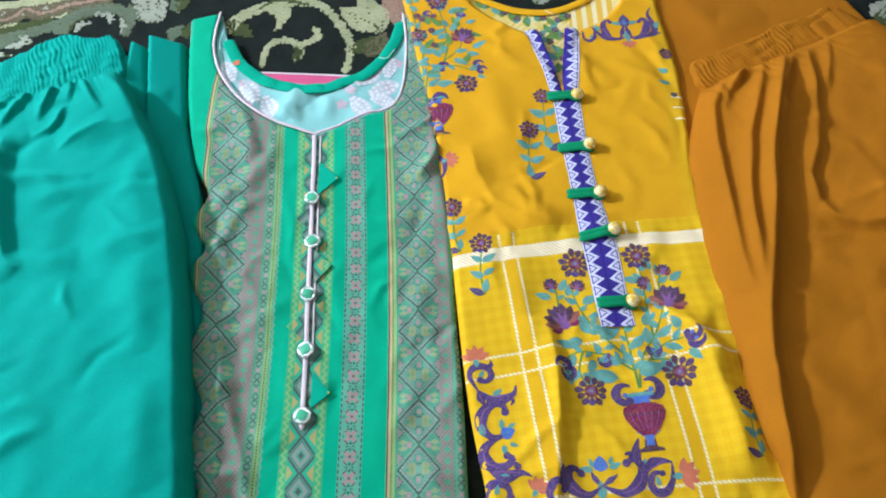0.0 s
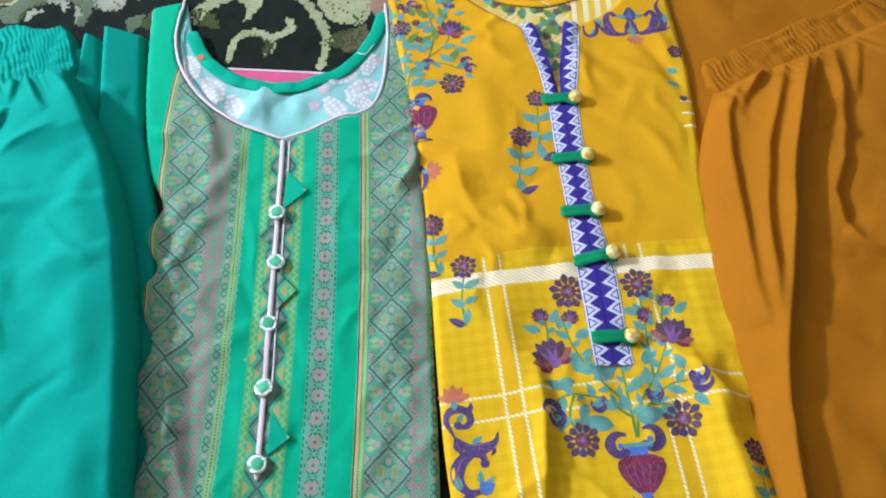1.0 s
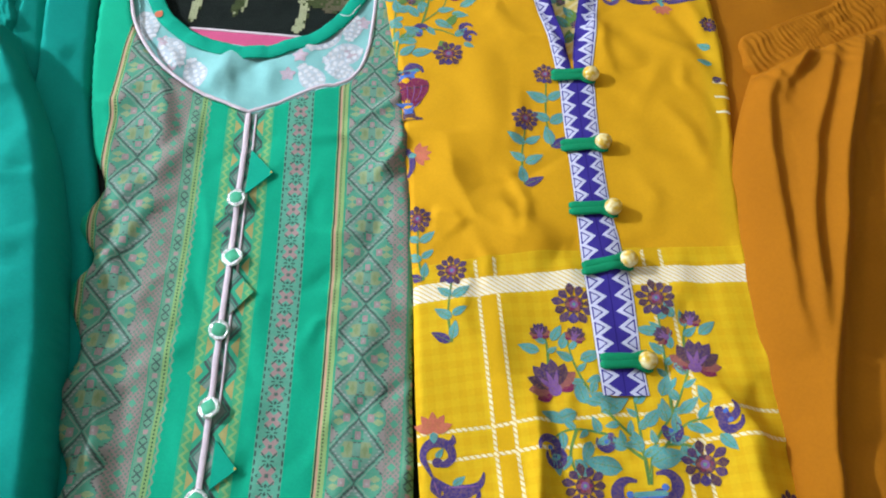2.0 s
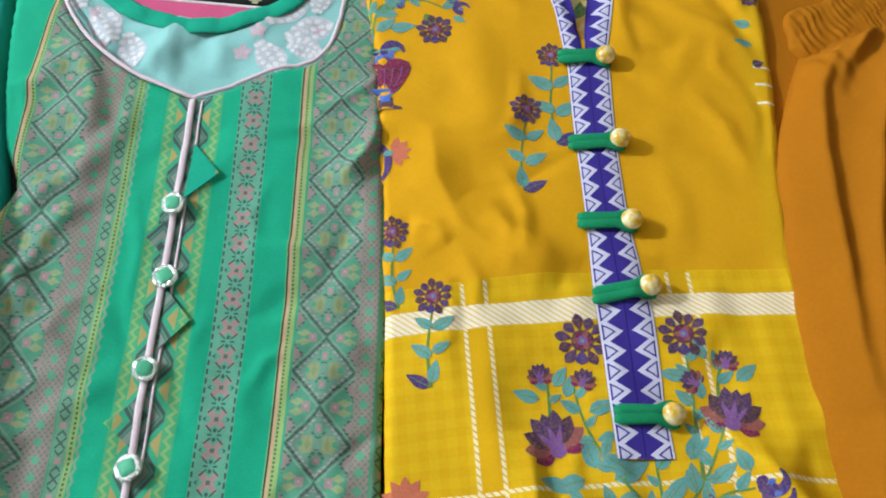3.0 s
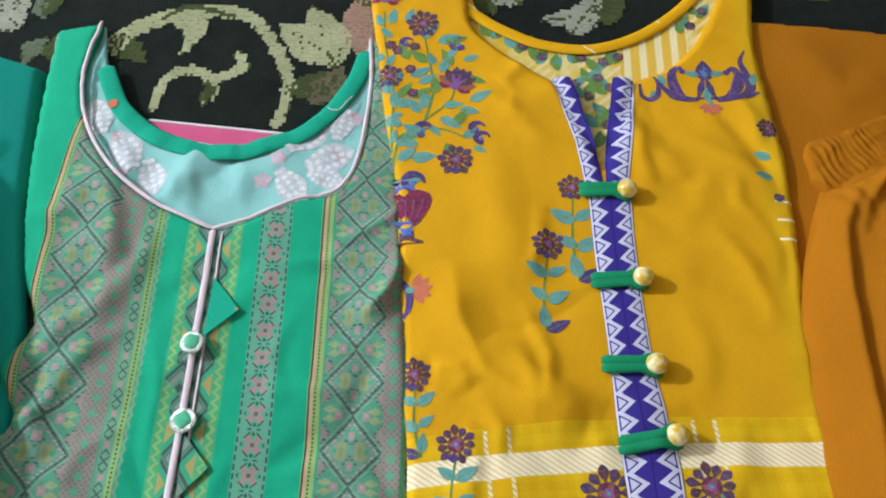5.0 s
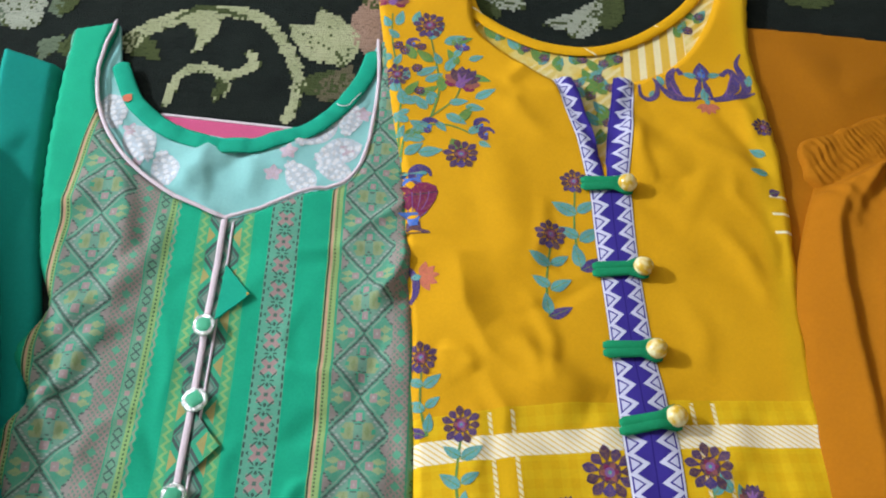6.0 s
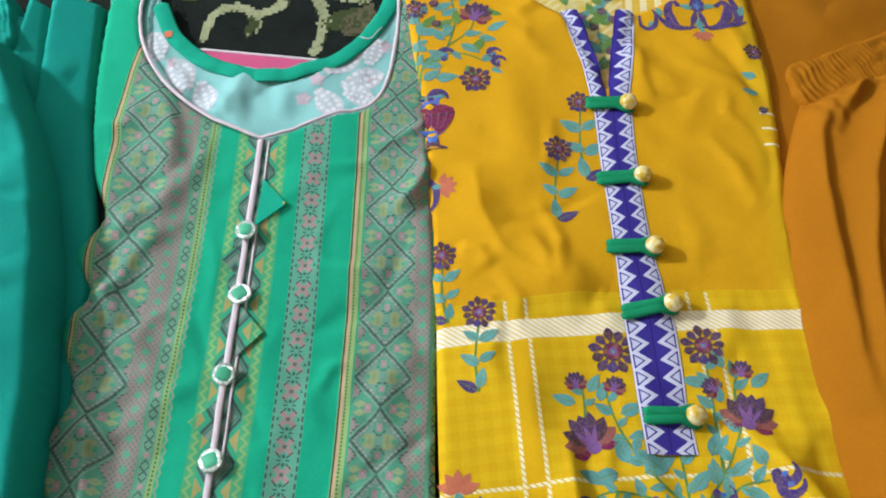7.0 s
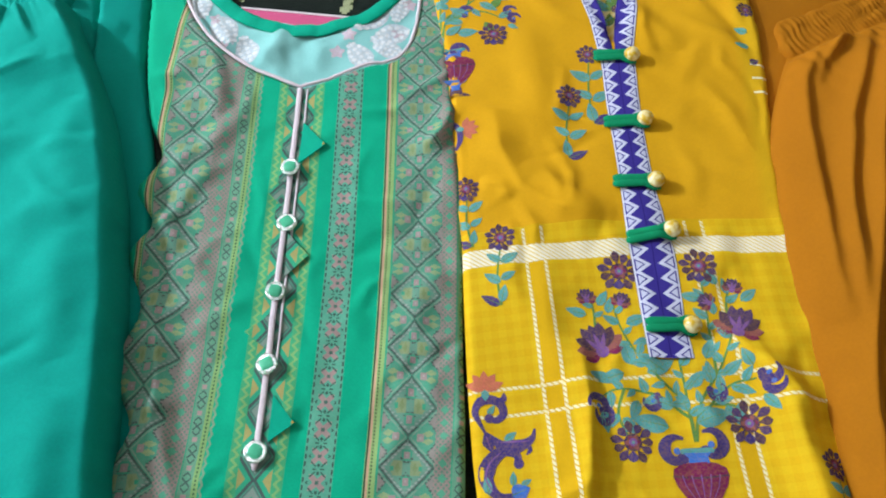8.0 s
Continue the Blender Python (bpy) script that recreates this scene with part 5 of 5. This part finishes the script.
def yellow_buttons(k):
    for i, ((bx, by), (lx, ly)) in enumerate((((0.161, 0.820), (0.125, 0.820)), ((0.169, 0.744), (0.132, 0.741)), ((0.174, 0.676), (0.137, 0.675)), ((0.184, 0.626), (0.146, 0.617)), ((0.194, 0.538), (0.157, 0.536)))):
        z0 = zy(bx, by)
        R = 0.0078
        prof = [(R * math.cos(a) if a > -1.2 else R * 0.35, R * 0.86 * math.sin(a)) for a in np.linspace(-1.3, 1.5, 12)]
        b = lathe("button", prof, MAT["pearl"], k, 20, 0.0, "marbled pearl-yellow button")
        b.matrix_basis = pose(bx, by - 0.002, z0 + 0.0078, 8 - 5 * i, 6, 70 * i)
        lx, ly = lx - 0.001, ly - 0.002
        w = 0.0031
        for s in (-1, 1):
            tube("loop", [(lx, ly + s * w, zy(lx, ly) + 0.0042), (lx + (bx - lx) * 0.35, ly + (by - ly) * 0.35 + s * w * 0.9 - 0.001, zy(lx + 0.012, ly) + 0.0052),
                          (lx + (bx - lx) * 0.72, ly + (by - ly) * 0.6 + s * w * 0.75 - 0.001, zy(lx + 0.02, ly) + 0.0058), (bx - 0.001, by + s * 0.0060 - 0.002, z0 + 0.0050), (bx + 0.004, by + s * 0.0058 - 0.002, z0 + 0.0035)],
                 0.0040, MAT["cord"], k, flat=0.55, n=10, label="green fabric loop")


def prints(front):
    z = z_yellow
    for h, f, r, hd in (((0.037, 0.612), (0.039, 0.548), 0.0135, 1), ((0.100, 0.770), (0.099, 0.698), 0.0130, -1), ((0.006, 0.660), (0.014, 0.603), 0.0125, 1), ((0.119, 0.822), (0.124, 0.740), 0.0115, -1), ((0.289, 0.425), (0.295, 0.366), 0.0125, 1)):
        sprig(z, front, h, f, r, hd)
    # by the shoulder
    for c, r in (((-0.033, 0.929), 0.0125), ((0.027, 0.844), 0.0150), ((-0.008, 0.989), 0.0150), ((0.279, 0.886), 0.0095)):
        flower(z, front, c, r, 10)
    lotus(z, front, (0.023, 0.921), 0.020, 70)
    lotus(z, front, (-0.044, 1.016), 0.018, 80)
    for c in ((-0.028, 0.958), (-0.014, 0.963), (-0.016, 0.938), (-0.012, 0.911), (-0.035, 0.964)):
        flower(z, front, c, 0.0052, 15)
    stem(z, front, [(-0.023, 0.838), (-0.020, 0.861), (0.000, 0.883), (0.018, 0.902), (0.023, 0.918)])
    stem(z, front, [(0.000, 0.883), (0.005, 0.917), (-0.002, 0.956), (-0.007, 0.979)])
    stem(z, front, [(-0.009, 0.873), (0.015, 0.874), (0.034, 0.866)])
    for c, le, a in (((-0.013, 0.897), 0.020, 160), ((-0.001, 0.895), 0.016, 100), ((0.014, 0.899), 0.017, 10), ((0.028, 0.896), 0.017, -10), ((-0.019, 0.876), 0.016, 150), ((0.005, 0.877), 0.013, -50),
                     ((-0.009, 0.844), 0.021, 10), ((-0.021, 0.855), 0.014, 60), ((0.032, 0.866), 0.016, 40), ((0.041, 0.858), 0.012, -30), ((0.004, 0.943), 0.015, 110), ((0.016, 0.953), 0.014, 60),
                     ((-0.037, 0.988), 0.018, 80), ((-0.036, 0.941), 0.014, 70), ((0.029, 0.950), 0.014, 20), ((-0.019, 0.888), 0.012, 200)):
        leaf(z, front, c, le, a)
    for c, s, a, hd in (((-0.001, 0.872), 0.013, 0, 1), ((0.043, 0.876), 0.011, 20, 1), ((0.047, 0.866), 0.011, 10, 1), ((-0.006, 0.821), 0.015, 0, 1), ((-0.021, 0.967), 0.010, 30, 1), ((0.024, 0.967), 0.012, 60, 1)):
        comma(z, front, c, s, a, hd)
    rng = random.Random(12)
    stem(z, front, [(-0.021, 0.821), (-0.027, 0.866), (-0.028, 0.909), (-0.040, 0.967), (-0.043, 1.002)])
    for px, py in ((-0.024, 0.832), (-0.020, 0.842), (-0.027, 0.859), (-0.027, 0.877), (-0.024, 0.894), (-0.031, 0.909), (-0.026, 0.922), (-0.039, 0.948), (-0.035, 0.973), (-0.044, 0.986), (-0.022, 0.990), (0.006, 0.969), (0.004, 0.904), (-0.008, 0.923), (0.001, 0.867), (-0.014, 0.860)):
        leaf(z, front, (px, py), rng.uniform(0.014, 0.022), rng.uniform(20, 160))
    for px, py, a in ((-0.012, 0.905, 40), (-0.004, 0.890, 130), (0.008, 0.912, 100), (0.012, 0.886, -30), (-0.016, 0.930, 30), (0.010, 0.935, 70), (0.020, 0.944, 120), (-0.002, 0.945, 140), (-0.008, 0.973, 50), (0.012, 0.968, 20), (-0.022, 0.862, 20), (-0.004, 0.858, 170), (0.018, 0.860, -60), (0.024, 0.878, 60),
                      (-0.024, 0.905, 60), (-0.018, 0.948, 120), (0.036, 0.905, 30), (0.030, 0.932, -20)):
        leaf(z, front, (px, py), 0.021, a, 0.009, "teal" if (a // 10) % 2 else "olive")
    vase(z, front, (-0.010, 0.795), 0.060, 6, "wine")
    coral(z, front, (0.002, 0.726), 0.014, 10)
    scroll(z, front, [(-0.013, 0.738), (-0.003, 0.725), (-0.002, 0.710), (-0.010, 0.699)], 0.003, 0.002, 0.006)
    # beside the right edge
    for c, le, a in (((0.278, 0.857), 0.014, 150), ((0.278, 0.839), 0.015, 170)):
        leaf(z, front, c, le, a)
    leaf(z, front, (0.276, 0.819), 0.010, 20, 0.008, "purple")
    # crest under the shoulder
    for pts, w, e in (([(0.231, 0.916), (0.215, 0.915), (0.207, 0.928), (0.206, 0.941), (0.211, 0.949), (0.215, 0.944)], 0.010, 0.0028), ([(0.226, 0.913), (0.209, 0.916), (0.199, 0.925), (0.194, 0.935)], 0.007, 0.0),
                      ([(0.236, 0.916), (0.250, 0.917), (0.260, 0.929), (0.262, 0.941), (0.258, 0.949), (0.252, 0.944)], 0.010, 0.0028), ([(0.242, 0.913), (0.262, 0.918), (0.271, 0.929), (0.268, 0.945), (0.265, 0.957), (0.270, 0.969)], 0.009, 0.0),
                      ([(0.255, 0.915), (0.271, 0.921), (0.278, 0.924)], 0.006, 0.0), ([(0.191, 0.938), (0.194, 0.930), (0.193, 0.919), (0.187, 0.914), (0.180, 0.918), (0.179, 0.930)], 0.0055, 0.0015),
                      ([(0.226, 0.916), (0.229, 0.926), (0.232, 0.938)], 0.006, 0.0), ([(0.241, 0.916), (0.237, 0.926), (0.234, 0.938)], 0.006, 0.0)):
        curl(z, front, pts, w, e)
    leaf(z, front, (0.2335, 0.934), 0.023, 91, 0.015, "indigo")
    leaf(z, front, (0.2335, 0.938), 0.013, 91, 0.007, "blue")
    for c, le, a in (((0.229, 0.940), 0.013, 165), ((0.238, 0.941), 0.013, 15), ((0.234, 0.913), 0.015, 90), ((0.187, 0.917), 0.008, 60), ((0.272, 0.931), 0.014, 75), ((0.199, 0.929), 0.013, 110)):
        leaf(z, front, c, le, a)
    coral(z, front, (0.236, 0.909), 0.011, -90)
    # the great bouquet
    twigs = random.Random(31)
    for pts in ([(0.189, 0.440), (0.184, 0.470), (0.163, 0.490), (0.140, 0.523), (0.131, 0.556)], [(0.190, 0.440), (0.195, 0.470), (0.214, 0.501), (0.226, 0.534)], [(0.188, 0.458), (0.159, 0.477), (0.130, 0.479), (0.118, 0.472)],
                [(0.194, 0.458), (0.218, 0.485), (0.239, 0.491)], [(0.189, 0.440), (0.182, 0.502), (0.181, 0.522)], [(0.204, 0.470), (0.221, 0.470), (0.228, 0.460)], [(0.136, 0.479), (0.131, 0.459), (0.138, 0.441)], [(0.210, 0.495), (0.208, 0.548), (0.205, 0.583)], [(0.116, 0.523), (0.115, 0.550), (0.112, 0.560)], [(0.225, 0.541), (0.225, 0.561), (0.231, 0.576)]):
        stem(z, front, pts, 0.0026, 0.0014)
        way = even(curve(pts, 6), 0.011)
        for i in range(2, len(way) - 1):
            d = way[i + 1] - way[i]
            leaf(z, front, way[i], twigs.uniform(0.010, 0.016), math.degrees(math.atan2(d[1], d[0])) + (48 if i % 2 else -48) + twigs.uniform(-12, 12))
    for c, r in (((0.138, 0.585), 0.0180), ((0.205, 0.592), 0.0165), ((0.141, 0.437), 0.0165), ((0.231, 0.456), 0.0175)):
        flower(z, front, c, r, 5)
    lotus(z, front, (0.121, 0.511), 0.024, 115)
    lotus(z, front, (0.230, 0.531), 0.024, 75)
    for c, a in (((0.110, 0.557), 100), ((0.137, 0.555), 70), ((0.231, 0.571), 85), ((0.211, 0.558), 150)):
        lotus(z, front, c, 0.0105, a)
    for c, le, a in (((0.109, 0.543), 0.018, 165), ((0.119, 0.553), 0.016, 60), ((0.141, 0.536), 0.020, 25), ((0.127, 0.546), 0.015, 80), ((0.144, 0.500), 0.022, 110), ((0.155, 0.493), 0.026, 30), ((0.137, 0.493), 0.022, 200),
                     ((0.125, 0.489), 0.016, 170), ((0.147, 0.471), 0.018, 250), ((0.120, 0.462), 0.018, 280), ((0.134, 0.456), 0.016, 320), ((0.169, 0.496), 0.026, 150), ((0.185, 0.505), 0.022, 80), ((0.188, 0.483), 0.020, 50),
                     ((0.175, 0.467), 0.018, 160), ((0.170, 0.451), 0.030, 170)) + (((0.191, 0.455), 0.030, 20), ((0.185, 0.464), 0.018, 110), ((0.206, 0.489), 0.018, 100), ((0.216, 0.495), 0.018, 40), ((0.223, 0.485), 0.016, -20),
                     ((0.215, 0.470), 0.018, 300), ((0.227, 0.473), 0.016, 260), ((0.243, 0.478), 0.017, 310), ((0.203, 0.508), 0.020, 70), ((0.204, 0.562), 0.018, 170), ((0.214, 0.548), 0.015, 100), ((0.237, 0.561), 0.018, 40),
                     ((0.218, 0.575), 0.015, 120), ((0.237, 0.501), 0.016, 120), ((0.168, 0.512), 0.024, 40), ((0.158, 0.522), 0.014, 200)):
        leaf(z, front, c, le, a)
    for c, s, a, hd in (((0.116, 0.465), 0.014, 200, -1), ((0.121, 0.459), 0.013, 160, 1), ((0.247, 0.494), 0.013, 60, -1), ((0.250, 0.487), 0.013, 20, -1), ((0.159, 0.472), 0.012, 160, 1), ((0.208, 0.481), 0.013, 60, -1), ((0.174, 0.432), 0.019, 60, 1), ((0.200, 0.438), 0.019, 120, -1)):
        comma(z, front, c, s, a, hd)
    vase(z, front, (0.191, 0.405), 0.060, 4)
    # corner scrolls at the left edge
    for pts, w, e in (([(0.029, 0.438), (0.020, 0.454), (0.023, 0.464), (0.031, 0.467), (0.039, 0.464), (0.042, 0.456), (0.037, 0.450), (0.031, 0.451)], 0.008, 0.004), ([(0.037, 0.464), (0.042, 0.468), (0.042, 0.473)], 0.006, 0.0), ([(0.028, 0.440), (0.042, 0.430), (0.055, 0.431), (0.064, 0.437), (0.066, 0.445)], 0.012, 0.0),
                      ([(0.054, 0.395), (0.040, 0.392), (0.030, 0.403), (0.032, 0.416), (0.042, 0.426), (0.052, 0.424), (0.054, 0.417)], 0.013, 0.004), ([(0.034, 0.425), (0.030, 0.434), (0.028, 0.440)], 0.010, 0.0)) + (([(0.058, 0.431), (0.063, 0.429), (0.060, 0.424)], 0.004, 0.0),
                      ([(0.054, 0.393), (0.042, 0.389), (0.032, 0.380), (0.033, 0.369), (0.042, 0.361), (0.054, 0.363), (0.059, 0.370), (0.054, 0.373)], 0.013, 0.004), ([(0.033, 0.366), (0.039, 0.358), (0.051, 0.352), (0.066, 0.355), (0.076, 0.351)], 0.012, 0.0), ([(0.058, 0.366), (0.063, 0.362), (0.064, 0.355)], 0.008, 0.0),
                      ([(0.035, 0.322), (0.032, 0.335), (0.036, 0.344), (0.044, 0.346), (0.053, 0.342), (0.055, 0.333)], 0.009, 0.004)):
        curl(z, front, pts, w, e)
    for c, le, a in (((0.043, 0.434), 0.012, 40), ((0.032, 0.393), 0.014, 100), ((0.050, 0.400), 0.011, 90), ((0.056, 0.401), 0.009, 30), ((0.051, 0.384), 0.011, -80), ((0.057, 0.385), 0.009, -20), ((0.046, 0.353), 0.014, -20), ((0.030, 0.454), 0.010, 60), ((0.042, 0.335), 0.010, 80)):
        leaf(z, front, c, le, a)
    leaf(z, front, (0.049, 0.393), 0.015, 25, 0.013, "blue")
    coral(z, front, (0.027, 0.475), 0.016, 95)
    coral(z, front, (0.080, 0.339), 0.013, 60)
    # corner scrolls at the foot
    for pts, w, e in (([(0.142, 0.343), (0.128, 0.334), (0.113, 0.341), (0.110, 0.354), (0.116, 0.360), (0.123, 0.355)], 0.012, 0.004), ([(0.113, 0.341), (0.106, 0.350), (0.106, 0.362)], 0.009, 0.0), ([(0.142, 0.343), (0.161, 0.335), (0.176, 0.343), (0.182, 0.358), (0.175, 0.368), (0.167, 0.364)], 0.013, 0.004),
                      ([(0.182, 0.357), (0.177, 0.373), (0.181, 0.388)], 0.010, 0.0), ([(0.177, 0.369), (0.170, 0.373), (0.166, 0.372)], 0.006, 0.0), ([(0.180, 0.349), (0.190, 0.363), (0.201, 0.366), (0.211, 0.364)], 0.010, 0.0)) + (([(0.210, 0.363), (0.209, 0.348), (0.202, 0.337), (0.193, 0.336), (0.188, 0.344), (0.192, 0.354), (0.200, 0.354)], 0.009, 0.003),
                      ([(0.141, 0.343), (0.135, 0.351), (0.133, 0.356)], 0.006, 0.0), ([(0.143, 0.343), (0.153, 0.350), (0.157, 0.353)], 0.006, 0.0), ([(0.099, 0.324), (0.091, 0.334), (0.096, 0.345), (0.104, 0.345), (0.105, 0.338)], 0.009, 0.003), ([(0.092, 0.342), (0.087, 0.342), (0.084, 0.344)], 0.006, 0.0)):
        curl(z, front, pts, w, e)
    for c, le, a in (((0.135, 0.358), 0.013, 170), ((0.150, 0.360), 0.013, 20), ((0.135, 0.361), 0.009, 110), ((0.151, 0.363), 0.009, 70), ((0.141, 0.330), 0.018, 90), ((0.183, 0.356), 0.013, 80), ((0.216, 0.351), 0.010, 180), ((0.196, 0.342), 0.010, 100)):
        leaf(z, front, c, le, a)
    leaf(z, front, (0.142, 0.356), 0.016, 90, 0.014, "blue")
    coral(z, front, (0.219, 0.352), 0.017, 10)


kurta_y, front_y = build_yellow_kurta()
yellow_buttons(kurta_y)
prints(front_y)
